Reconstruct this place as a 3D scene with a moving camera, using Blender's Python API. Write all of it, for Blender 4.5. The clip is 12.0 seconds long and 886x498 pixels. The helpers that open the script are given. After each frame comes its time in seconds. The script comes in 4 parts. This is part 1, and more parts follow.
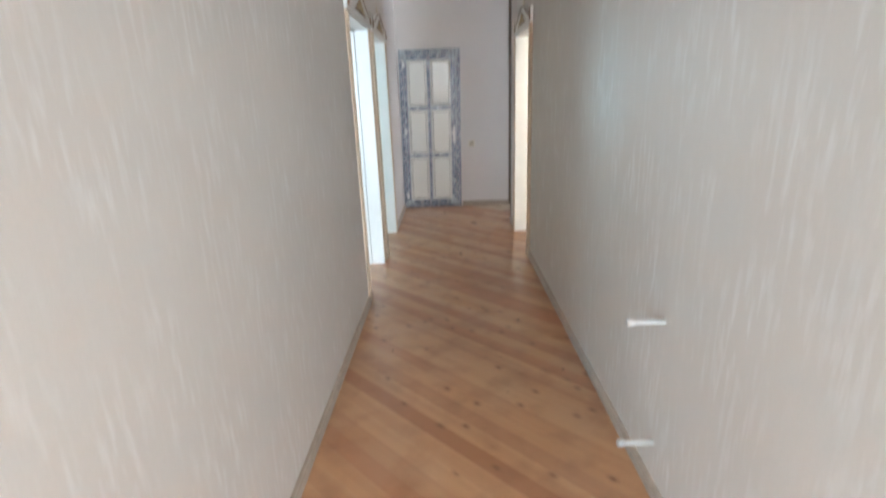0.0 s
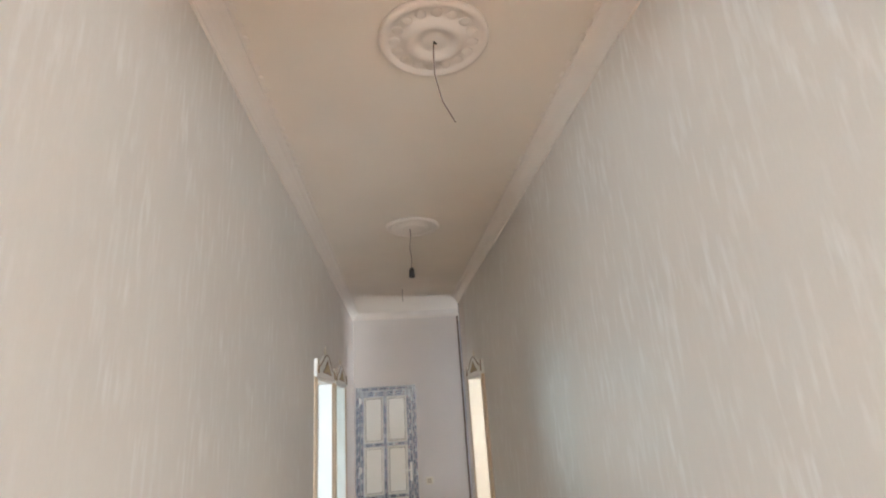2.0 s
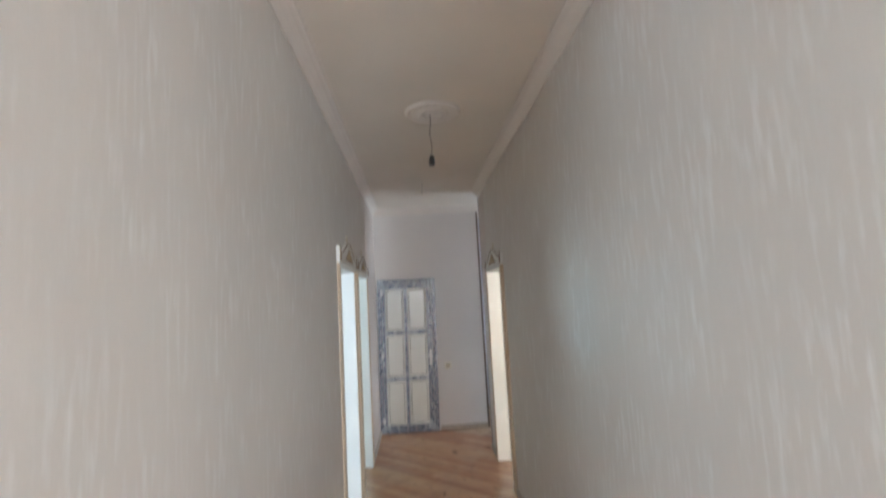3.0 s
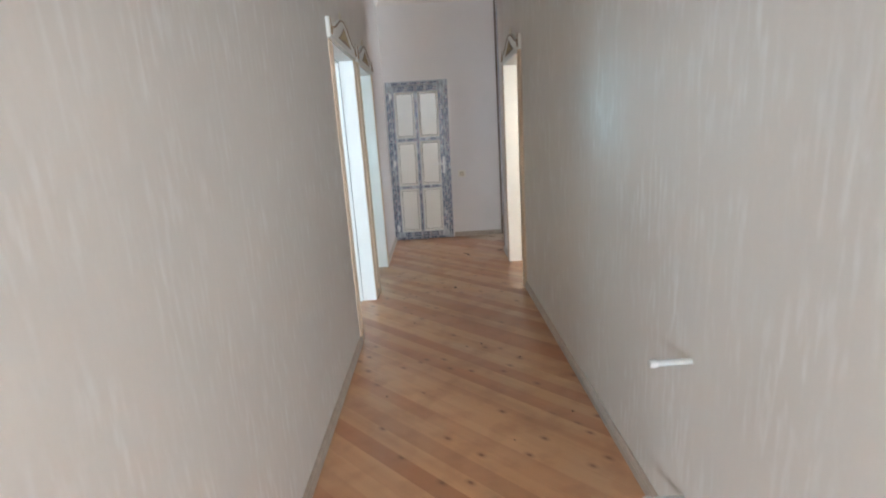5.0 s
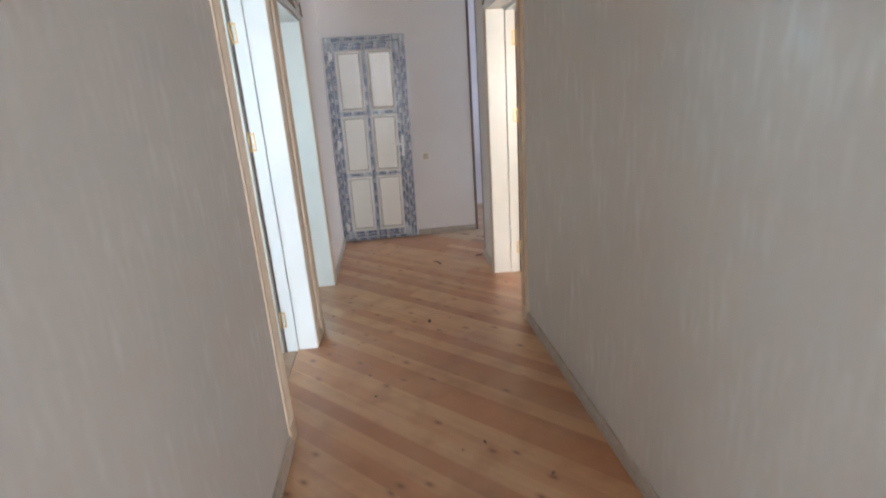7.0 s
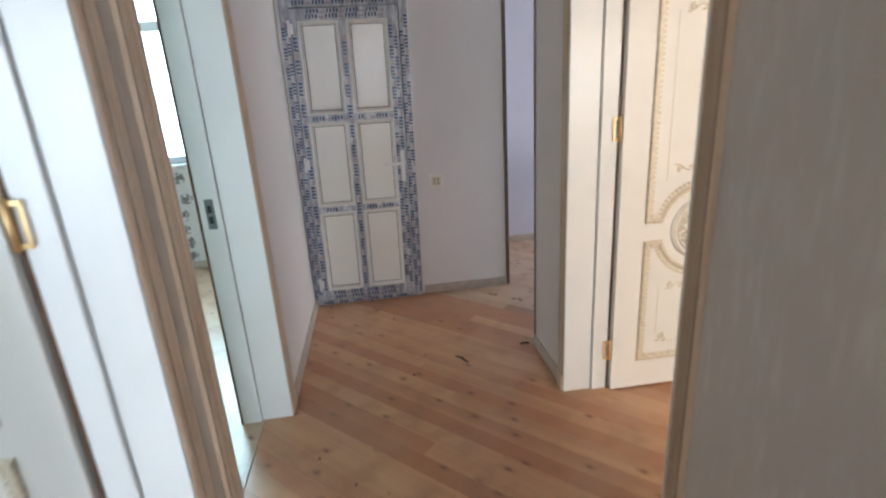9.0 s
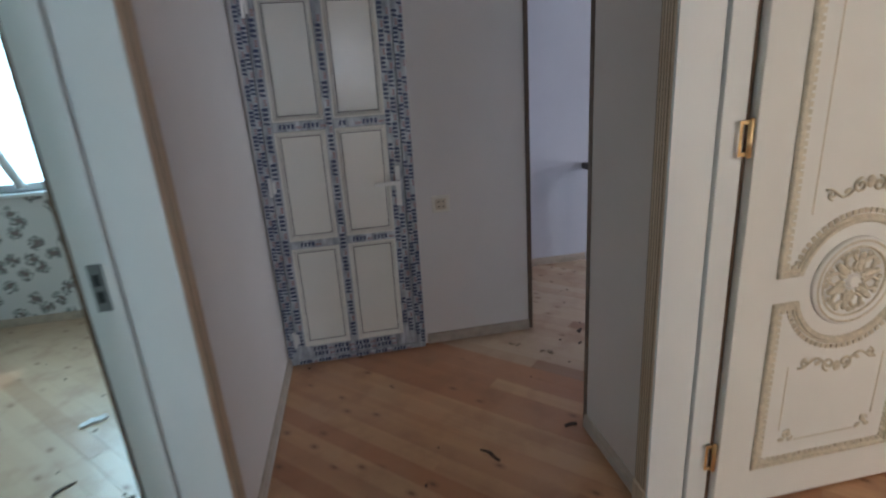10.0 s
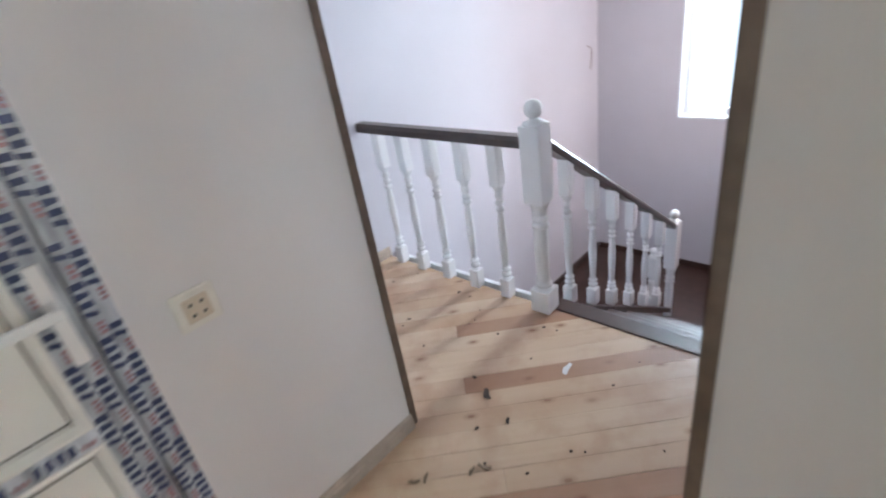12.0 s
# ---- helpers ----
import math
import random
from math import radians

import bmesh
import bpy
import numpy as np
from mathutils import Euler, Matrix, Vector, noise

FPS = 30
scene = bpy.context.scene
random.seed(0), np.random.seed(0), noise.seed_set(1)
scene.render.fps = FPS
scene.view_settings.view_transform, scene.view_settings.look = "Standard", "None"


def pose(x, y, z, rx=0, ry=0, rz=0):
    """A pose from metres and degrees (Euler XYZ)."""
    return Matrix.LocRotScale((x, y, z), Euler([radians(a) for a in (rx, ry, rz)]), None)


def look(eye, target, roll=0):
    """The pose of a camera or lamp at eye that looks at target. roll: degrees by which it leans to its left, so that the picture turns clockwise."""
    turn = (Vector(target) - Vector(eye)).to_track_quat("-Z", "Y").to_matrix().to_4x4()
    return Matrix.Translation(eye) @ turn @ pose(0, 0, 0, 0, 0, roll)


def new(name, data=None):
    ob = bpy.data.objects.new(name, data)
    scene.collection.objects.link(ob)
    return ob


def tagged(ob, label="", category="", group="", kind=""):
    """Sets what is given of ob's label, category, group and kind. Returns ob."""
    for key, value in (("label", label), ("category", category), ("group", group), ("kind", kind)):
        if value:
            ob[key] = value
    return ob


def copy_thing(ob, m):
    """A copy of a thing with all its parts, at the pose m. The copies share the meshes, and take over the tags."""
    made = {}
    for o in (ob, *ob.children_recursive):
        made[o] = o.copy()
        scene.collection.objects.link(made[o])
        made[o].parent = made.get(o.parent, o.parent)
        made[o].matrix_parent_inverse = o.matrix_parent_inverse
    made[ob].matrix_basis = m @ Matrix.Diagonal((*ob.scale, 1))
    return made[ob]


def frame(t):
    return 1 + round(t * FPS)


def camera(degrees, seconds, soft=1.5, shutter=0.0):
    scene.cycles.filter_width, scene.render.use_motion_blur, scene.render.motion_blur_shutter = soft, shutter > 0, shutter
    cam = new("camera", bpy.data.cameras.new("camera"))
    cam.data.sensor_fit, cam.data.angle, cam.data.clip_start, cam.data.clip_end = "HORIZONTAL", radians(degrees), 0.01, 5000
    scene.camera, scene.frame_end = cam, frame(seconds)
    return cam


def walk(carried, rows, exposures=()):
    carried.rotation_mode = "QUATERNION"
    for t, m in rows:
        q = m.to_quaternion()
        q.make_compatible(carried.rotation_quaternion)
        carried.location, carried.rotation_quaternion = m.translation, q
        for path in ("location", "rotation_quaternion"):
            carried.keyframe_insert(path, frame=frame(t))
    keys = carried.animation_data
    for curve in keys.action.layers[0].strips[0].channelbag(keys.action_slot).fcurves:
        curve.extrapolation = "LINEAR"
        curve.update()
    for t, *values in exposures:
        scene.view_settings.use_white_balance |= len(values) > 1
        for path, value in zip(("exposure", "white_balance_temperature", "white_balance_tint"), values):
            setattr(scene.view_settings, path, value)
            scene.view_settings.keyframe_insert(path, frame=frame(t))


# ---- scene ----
cam = camera(83.1, 12.0, soft=2.0, shutter=0.5)
PATH = [
    (0, (0.65, 0.928, 1.51), (0.615, 2.84, 0.926), -2.2),
    (0.5, (0.657, 0.925, 1.562), (0.695, 2.914, 1.356), -1.6),
    (1, (0.582, 0.886, 1.674), (0.78, 2.871, 1.824), -2.4),
    (1.5, (0.57, 0.852, 1.789), (0.808, 2.798, 2.181), -3.6),
    (2, (0.568, 0.785, 1.851), (0.778, 2.686, 2.435), -4.0),
    (2.5, (0.569, 0.788, 1.862), (0.756, 2.71, 2.385), -3.9),
    (3, (0.551, 0.853, 1.758), (0.673, 2.838, 1.969), -3.1),
    (3.5, (0.556, 0.862, 1.617), (0.668, 2.856, 1.507), -1.9),
    (5.5, (0.644, 1.348, 1.472), (0.631, 3.286, 0.979), -4.2),
    (6, (0.603, 1.677, 1.463), (0.7, 3.604, 0.934), -4.2),
    (6.5, (0.555, 2.072, 1.464), (0.741, 3.983, 0.906), -4.1),
    (8.3, (0.572, 3.784, 1.494), (0.75, 5.68, 0.883), -3.5),
    (8.5, (0.546, 3.972, 1.488), (0.733, 5.87, 0.884), -3.3),
    (9, (0.529, 4.373, 1.508), (0.771, 6.263, 0.9), -3.4),
    (9.5, (0.556, 4.815, 1.521), (0.764, 6.708, 0.91), -4.1),
    (10, (0.509, 5.217, 1.482), (0.819, 7.099, 0.883), -4.1),
    (10.5, (0.528, 5.645, 1.505), (1.04, 7.455, 0.828), -4.5),
    (11, (0.563, 6.087, 1.487), (1.276, 7.807, 0.758), -5.4),
    (11.5, (0.568, 6.473, 1.479), (1.56, 7.999, 0.649), -7.0),
    (12, (0.688, 6.85, 1.445), (1.921, 8.124, 0.519), -9.6),
]
walk(cam, [(t, look(eye, target, roll)) for t, eye, target, roll in PATH],
     [(0, 0.31, 5950, 5), (0.5, 0.34, 5750, 5), (1.0, 0.27, 5950, 5), (1.5, 0.22, 6100, 6), (2.0, 0.29, 6480, 7), (2.5, 0.04, 6380, 7), (3.0, -0.02, 6000, 6), (3.5, 0.22, 5800, 6),
      (5.5, 0.16, 6080, 7), (6.5, 0.24, 6080, 9), (8.3, 0.15, 5950, 8), (9.0, 0.02, 6030, 10), (9.5, -0.46, 5850, 8), (10.0, -0.93, 5750, 8), (10.5, -0.18, 5980, 6), (11.0, 0.27, 6080, 7),
      (11.5, 0.55, 6150, 8), (12.0, 0.45, 5920, 5)])

# ---- world, sun, window light ----
world = bpy.data.worlds.new("sky")
scene.world = world
world.use_nodes = True
wn, wl = world.node_tree.nodes, world.node_tree.links
sky = wn.new("ShaderNodeTexSky")
sky.sky_type, sky.sun_disc = "NISHITA", False
sky.sun_elevation, sky.sun_rotation = radians(52), radians(265)
wl.new(sky.outputs["Color"], wn["Background"].inputs["Color"])
wn["Background"].inputs["Strength"].default_value = 0.12

sun_data = bpy.data.lights.new("sun", "SUN")
sun_data.energy, sun_data.angle, sun_data.color = 2.5, radians(0.6), (1.0, 0.95, 0.87)
sun = new("sun", sun_data)
sun.matrix_world = look((-20, -2, 26), (0, 0, 0))


def window_light(name, eye, target, w, h, watts, colour):
    d = bpy.data.lights.new(name, "AREA")
    d.shape, d.size, d.size_y, d.energy, d.color = "RECTANGLE", w, h, watts, colour
    o = new(name, d)
    o.matrix_world = look(eye, target)
    return o


window_light("daylight_back_left", (-2.45, -5.46, 1.60), (0.2, 1.5, 1.75), 0.95, 1.1, 455, (0.70, 0.86, 1.0))
window_light("daylight_back_right", (2.45, -5.46, 1.60), (1.2, 1.5, 1.75), 0.95, 1.1, 570, (0.80, 0.90, 1.0))
window_light("daylight_back_middle", (0.70, -5.46, 1.62), (0.70, 0, 1.62), 1.1, 1.1, 70, (0.90, 0.94, 1.0))
window_light("daylight_left_near", (-1.9, 2.24, 1.4), (-1.9, 6.0, 1.1), 1.4, 1.4, 66, (0.74, 0.90, 1.0))
window_light("daylight_left_far", (-1.50, 9.50, 1.8), (-1.50, 0, 1.8), 1.3, 1.65, 115, (0.58, 0.88, 1.0))
window_light("daylight_right", (3.0, 1.24, 1.45), (2.6, 6.0, 0.9), 1.6, 1.4, 118, (1.0, 0.91, 0.78))
window_light("daylight_stair", (6.20, 7.96, 1.30), (0, 7.96, 0.20), 0.30, 3.4, 180, (0.80, 0.91, 1.0))
# Fill added to brighten the stairwell, from an unseen side opening.
window_light("fill_hall", (4.55, 6.79, 1.15), (4.15, 9.0, 0.2), 0.8, 1.3, 26, (1.0, 0.80, 0.75))


# ---- materials ----
def blank(name, rough=0.5, metal=0.0, coat=0.0):
    m = bpy.data.materials.new(name)
    m.use_nodes = True
    b = m.node_tree.nodes["Principled BSDF"]
    b.inputs["Roughness"].default_value = rough
    b.inputs["Metallic"].default_value = metal
    b.inputs["Coat Weight"].default_value = coat
    b.inputs["Coat Roughness"].default_value = 0.12
    return m, m.node_tree.nodes, m.node_tree.links, b


def noise_at(n, l, scale, stretch=(1, 1, 1), detail=4.0, offset=None):
    tc = n.new("ShaderNodeTexCoord")
    mp = n.new("ShaderNodeMapping")
    mp.inputs["Scale"].default_value = stretch
    l.new(tc.outputs["Object"], mp.inputs["Vector"])
    if offset is not None:
        l.new(offset, mp.inputs["Location"])
    t = n.new("ShaderNodeTexNoise")
    t.inputs["Scale"].default_value, t.inputs["Detail"].default_value = scale, detail
    l.new(mp.outputs["Vector"], t.inputs["Vector"])
    return t.outputs["Fac"]


def ramp(n, l, fac, stops):
    r = n.new("ShaderNodeValToRGB")
    e = r.color_ramp.elements
    while len(e) < len(stops):
        e.new(0.5)
    for k, (p, c) in zip(e, stops):
        k.position, k.color = p, (*c, 1)
    l.new(fac, r.inputs["Fac"])
    return r.outputs["Color"]


def mixed(n, l, fac, a, b, kind="MIX"):
    x = n.new("ShaderNodeMix")
    x.data_type, x.blend_type = "RGBA", kind
    for sock, v in ((x.inputs[0], fac), (x.inputs[6], a), (x.inputs[7], b)):
        if isinstance(v, (int, float)):
            sock.default_value = v
        elif isinstance(v, tuple):
            sock.default_value = (*v, 1)
        else:
            l.new(v, sock)
    return x.outputs[2]


def bump(n, l, b, height, strength, dist=0.002):
    u = n.new("ShaderNodeBump")
    u.inputs["Strength"].default_value, u.inputs["Distance"].default_value = strength, dist
    l.new(height, u.inputs["Height"])
    l.new(u.outputs["Normal"], b.inputs["Normal"])


def paint(name, colour, rough=0.5, vary=0.08, scale=3.0, metal=0.0, coat=0.0, relief=0.1, fine=90.0):
    """Paint, plastic or metal with faint cloudy tone and fine relief."""
    m, n, l, b = blank(name, rough, metal, coat)
    dark = tuple(c * (1 - vary) for c in colour)
    lite = tuple(min(1, c * (1 + vary * 0.5)) for c in colour)
    l.new(ramp(n, l, noise_at(n, l, scale, detail=6.0), [(0.3, dark), (0.7, lite)]), b.inputs["Base Color"])
    bump(n, l, b, noise_at(n, l, fine, detail=2.0), relief, 0.0006)
    return m


def wallpaper_silk():
    """Beige wallpaper with short pearly strokes, their sheen partly painted as paler colour."""
    m, n, l, b = blank("wallpaper_silk", 0.5)
    stroke = noise_at(n, l, 1.0, (44, 44, 7.0), 3.0)
    patch = noise_at(n, l, 1.0, (4.5, 4.5, 3.0), 2.0)
    weave = noise_at(n, l, 1.0, (210, 210, 60), 2.0)
    cloud = noise_at(n, l, 1.1, detail=3.0)
    base = ramp(n, l, cloud, [(0.25, (0.625, 0.570, 0.515)), (0.75, (0.675, 0.620, 0.562))])
    base = mixed(n, l, 0.03, base, ramp(n, l, weave, [(0.3, (0.35, 0.31, 0.27)), (0.7, (0.85, 0.80, 0.75))]))
    pearl_sheen = mixed(n, l, 1.0, ramp(n, l, stroke, [(0.49, (0, 0, 0)), (0.71, (1, 1, 1))]), ramp(n, l, patch, [(0.38, (0.10, 0.10, 0.10)), (0.64, (1, 1, 1))]), "MULTIPLY")
    # Strokes get a paler base colour in place of glints of light.
    l.new(mixed(n, l, mixed(n, l, 1.0, pearl_sheen, (0.52, 0.52, 0.52), "MULTIPLY"), base, (0.82, 0.80, 0.775)), b.inputs["Base Color"])
    l.new(ramp(n, l, pearl_sheen, [(0.0, (0.50, 0.50, 0.50)), (1.0, (0.30, 0.30, 0.30))]), b.inputs["Roughness"])
    l.new(mixed(n, l, 1.0, pearl_sheen, (0.16, 0.16, 0.16), "MULTIPLY"), b.inputs["Metallic"])
    bump(n, l, b, weave, 0.10, 0.0005)
    return m


def wallpaper_floral():
    m, n, l, b = blank("wallpaper_floral", 0.6)
    tc = n.new("ShaderNodeTexCoord")
    warp = n.new("ShaderNodeTexNoise")
    warp.inputs["Scale"].default_value = 22
    l.new(tc.outputs["Object"], warp.inputs["Vector"])
    add = mixed(n, l, 0.05, tc.outputs["Object"], warp.outputs["Color"])
    sep = n.new("ShaderNodeSeparateXYZ")
    l.new(add, sep.inputs["Vector"])
    flat = n.new("ShaderNodeCombineXYZ")
    l.new(sep.outputs["X"], flat.inputs["X"])
    l.new(sep.outputs["Z"], flat.inputs["Y"])
    colour = None

    def spots(scale, edge, seed):
        mp = n.new("ShaderNodeMapping")
        mp.inputs["Location"].default_value = (seed, seed, 0)
        l.new(flat.outputs["Vector"], mp.inputs["Vector"])
        v = n.new("ShaderNodeTexVoronoi")
        v.voronoi_dimensions = "2D"
        v.inputs["Scale"].default_value = scale
        l.new(mp.outputs["Vector"], v.inputs["Vector"])
        return ramp(n, l, v.outputs["Distance"], [(edge * 0.75, (1, 1, 1)), (edge, (0, 0, 0))])

    sprig = spots(6.6, 0.37, 0.0)
    for scale, edge, tint, seed in ((26.0, 0.42, (0.34, 0.36, 0.35), 3.7), (34.0, 0.36, (0.20, 0.20, 0.20), 7.3), (21.0, 0.34, (0.19, 0.17, 0.17), 1.9)):
        mask = mixed(n, l, 1.0, sprig, spots(scale, edge, seed), "MULTIPLY")
        colour = mixed(n, l, mask, colour or (0.66, 0.65, 0.64), tint)
    colour = mixed(n, l, spots(6.6, 0.15, 0.0), colour, (0.22, 0.18, 0.17))
    l.new(colour, b.inputs["Base Color"])
    return m


def planks_wood(name, tones, stain):
    """Varnished pine board: tone by board, grain along it, knots."""
    m, n, l, b = blank(name, 0.28, coat=0.35)
    info = n.new("ShaderNodeObjectInfo")
    shift = n.new("ShaderNodeVectorMath")
    shift.operation = "SCALE"
    shift.inputs["Scale"].default_value = 37.0
    com = n.new("ShaderNodeCombineXYZ")
    for k in ("X", "Y", "Z"):
        l.new(info.outputs["Random"], com.inputs[k])
    l.new(com.outputs["Vector"], shift.inputs[0])
    off = shift.outputs["Vector"]
    pale, mid, deep = tones
    tone = ramp(n, l, info.outputs["Random"], [(0.0, pale), (0.35, mid), (0.55, pale), (0.77, mid), (0.81, deep), (1.0, tuple(c * 0.93 for c in deep))])
    grain = noise_at(n, l, 1.0, (1.6, 34, 34), 5.0, off)
    wide = noise_at(n, l, 1.0, (0.7, 7, 7), 3.0, off)
    c = mixed(n, l, ramp(n, l, grain, [(0.40, (0, 0, 0)), (0.80, (0.34, 0.34, 0.34))]), tone, stain)
    c = mixed(n, l, ramp(n, l, wide, [(0.40, (0, 0, 0)), (0.80, (0.22, 0.22, 0.22))]), c, stain)
    heart = noise_at(n, l, 1.0, (0.16, 4.2, 4.2), 2.5, off)
    c = mixed(n, l, ramp(n, l, heart, [(0.50, (0, 0, 0)), (0.68, (0.55, 0.55, 0.55))]), c, tuple(k * 0.94 for k in stain))
    tc = n.new("ShaderNodeTexCoord")
    mp = n.new("ShaderNodeMapping")
    mp.inputs["Scale"].default_value = (3.4, 6.0, 0.0)
    l.new(tc.outputs["Object"], mp.inputs["Vector"])
    l.new(off, mp.inputs["Location"])
    v = n.new("ShaderNodeTexVoronoi")
    v.voronoi_dimensions = "2D"
    v.inputs["Scale"].default_value = 1.0
    l.new(mp.outputs["Vector"], v.inputs["Vector"])
    knot = ramp(n, l, v.outputs["Distance"], [(0.030, (0.9, 0.9, 0.9)), (0.060, (0.40, 0.40, 0.40)), (0.13, (0, 0, 0))])
    rare = ramp(n, l, v.outputs["Color"], [(0.38, (0, 0, 0)), (0.46, (1, 1, 1))])
    c = mixed(n, l, mixed(n, l, 1.0, knot, rare, "MULTIPLY"), c, (0.19, 0.075, 0.032))
    geo = n.new("ShaderNodeNewGeometry")
    cloud = n.new("ShaderNodeTexNoise")
    cloud.inputs["Scale"].default_value = 2.1
    cloud.inputs["Detail"].default_value = 5.0
    l.new(geo.outputs["Position"], cloud.inputs["Vector"])
    c = mixed(n, l, ramp(n, l, cloud.outputs["Fac"], [(0.44, (0, 0, 0)), (0.70, (0.24, 0.24, 0.24))]), c, (0.56, 0.40, 0.28))
    smear = n.new("ShaderNodeTexNoise")
    smear.inputs["Scale"].default_value = 5.5
    smear.inputs["Detail"].default_value = 6.0
    l.new(geo.outputs["Position"], smear.inputs["Vector"])
    c = mixed(n, l, ramp(n, l, smear.outputs["Fac"], [(0.48, (0, 0, 0)), (0.76, (0.50, 0.50, 0.50))]), c, (0.27, 0.12, 0.055))
    l.new(c, b.inputs["Base Color"])
    dust = noise_at(n, l, 2.3, detail=5.0, offset=off)
    l.new(ramp(n, l, dust, [(0.3, (0.30, 0.30, 0.30)), (0.7, (0.46, 0.46, 0.46))]), b.inputs["Roughness"])
    bump(n, l, b, grain, 0.12, 0.0008)
    return m


def casing_wood():
    m, n, l, b = blank("casing_laminate", 0.42)
    g = noise_at(n, l, 1.0, (60, 60, 2.5), 5.0)
    l.new(ramp(n, l, g, [(0.3, (0.55, 0.395, 0.265)), (0.7, (0.66, 0.505, 0.355))]), b.inputs["Base Color"])
    bump(n, l, b, g, 0.2, 0.0006)
    return m


def film_sheet():
    """Loose printed protective film, wrinkled."""
    m, n, l, b = blank("protective_film", 0.30, coat=0.3)
    w = noise_at(n, l, 1.0, (40, 40, 9), 4.0)
    l.new(ramp(n, l, w, [(0.30, (0.19, 0.20, 0.225)), (0.50, (0.36, 0.375, 0.405)), (0.72, (0.58, 0.60, 0.63))]), b.inputs["Base Color"])
    bump(n, l, b, noise_at(n, l, 1.0, (55, 55, 16), 4.0), 0.5, 0.002)
    return m


def daylight_haze():
    """Plain bright overcast distance outside a window."""
    m, n, l, b = blank("daylight_haze", 1.0)
    b.inputs["Base Color"].default_value = (0.8, 0.85, 0.9, 1)
    b.inputs["Emission Color"].default_value = (0.86, 0.94, 1.0, 1)
    b.inputs["Emission Strength"].default_value = 0.9
    return m


def glass_clear():
    m, n, l, b = blank("window_glass", 0.02)
    b.inputs["Transmission Weight"].default_value = 1.0
    b.inputs["IOR"].default_value = 1.1
    return m


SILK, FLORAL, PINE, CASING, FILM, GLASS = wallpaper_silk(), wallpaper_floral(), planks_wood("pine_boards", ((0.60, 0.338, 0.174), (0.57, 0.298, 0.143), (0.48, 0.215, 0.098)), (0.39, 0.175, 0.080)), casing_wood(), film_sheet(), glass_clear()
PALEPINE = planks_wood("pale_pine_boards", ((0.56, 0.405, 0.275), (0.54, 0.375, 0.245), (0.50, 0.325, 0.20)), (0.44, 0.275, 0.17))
REDPINE = planks_wood("red_pine_boards", ((0.37, 0.205, 0.12), (0.36, 0.195, 0.112), (0.34, 0.175, 0.095)), (0.27, 0.125, 0.065))
PLASTER = paint("ceiling_paint", (0.79, 0.72, 0.635), 0.7, 0.05, 1.5)
COVING = paint("coving_white", (0.77, 0.70, 0.635), 0.6, 0.04, 4)
LAVENDER = paint("hall_paint", (0.60, 0.585, 0.63), 0.6, 0.06, 1.2, relief=0.2)
# One paper: end wall painted lighter, side ends warmer, for the light there.
FARWALL = paint("end_paper_brightened", (0.76, 0.705, 0.665), 0.55, 0.05, 1.3, relief=0.25)
ENDPAPER = paint("side_paper_warmed", (0.66, 0.577, 0.525), 0.55, 0.05, 1.3, relief=0.25)
ROOMWALL = paint("room_paint", (0.66, 0.62, 0.57), 0.65, 0.05, 1.2)
WHITE = paint("door_white", (0.80, 0.775, 0.72), 0.32, 0.03, 5, coat=0.2)
LINER = paint("jamb_white", (0.80, 0.79, 0.76), 0.35, 0.03, 4, coat=0.15)
GOLD = paint("patina_gold", (0.45, 0.34, 0.19), 0.42, 0.25, 60, metal=0.25)
CARVED = paint("carved_brown", (0.27, 0.175, 0.095), 0.45, 0.25, 40)
PALEGOLD = paint("pale_gold", (0.68, 0.605, 0.47), 0.42, 0.18, 60, metal=0.2)
BRASS = paint("brass", (0.80, 0.56, 0.28), 0.34, 0.1, 30, metal=1.0)
STEEL = paint("strike_steel", (0.22, 0.215, 0.21), 0.3, 0.15, 30, metal=1.0)
SKIRT = paint("skirting", (0.45, 0.365, 0.29), 0.4, 0.15, 18)
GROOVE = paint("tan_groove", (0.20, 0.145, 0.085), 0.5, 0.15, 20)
BROWN = paint("brown_trim", (0.17, 0.115, 0.08), 0.4, 0.2, 20)
RAILWOOD = paint("dark_handrail", (0.045, 0.026, 0.020), 0.3, 0.3, 25, coat=0.4)
STAIRWOOD = paint("dark_stairs", (0.060, 0.030, 0.023), 0.34, 0.25, 12, coat=0.08)
GLOSS = paint("white_gloss", (0.82, 0.82, 0.83), 0.22, 0.03, 6, coat=0.4)
PVC = paint("cream_pvc", (0.76, 0.735, 0.67), 0.24, 0.03, 5, coat=0.2)
PVCFRAME = paint("white_pvc", (0.78, 0.80, 0.82), 0.35, 0.03, 5)
SEAL = paint("dark_gasket", (0.10, 0.085, 0.07), 0.5, 0.1, 20)
SEALBROWN = paint("brown_seal", (0.16, 0.085, 0.045), 0.5, 0.15, 30)
PRINTBLUE = paint("blue_print", (0.020, 0.032, 0.095), 0.4, 0.2, 80)
PRINTRED = paint("red_print", (0.30, 0.16, 0.17), 0.4, 0.2, 80)
BEIGEPLATE = paint("beige_plate", (0.85, 0.79, 0.69), 0.2, 0.05, 30)
INSERT = paint("beige_insert", (0.64, 0.53, 0.39), 0.3, 0.05, 30)
BLACK = paint("black_plastic", (0.012, 0.011, 0.010), 0.35, 0.1, 30)
PIPE = paint("dull_white_plastic", (0.60, 0.58, 0.55), 0.4, 0.05, 30)
CABLE = paint("brown_cable", (0.14, 0.075, 0.05), 0.45, 0.2, 30)
PLUG = paint("white_plastic", (0.72, 0.70, 0.67), 0.35, 0.04, 30)
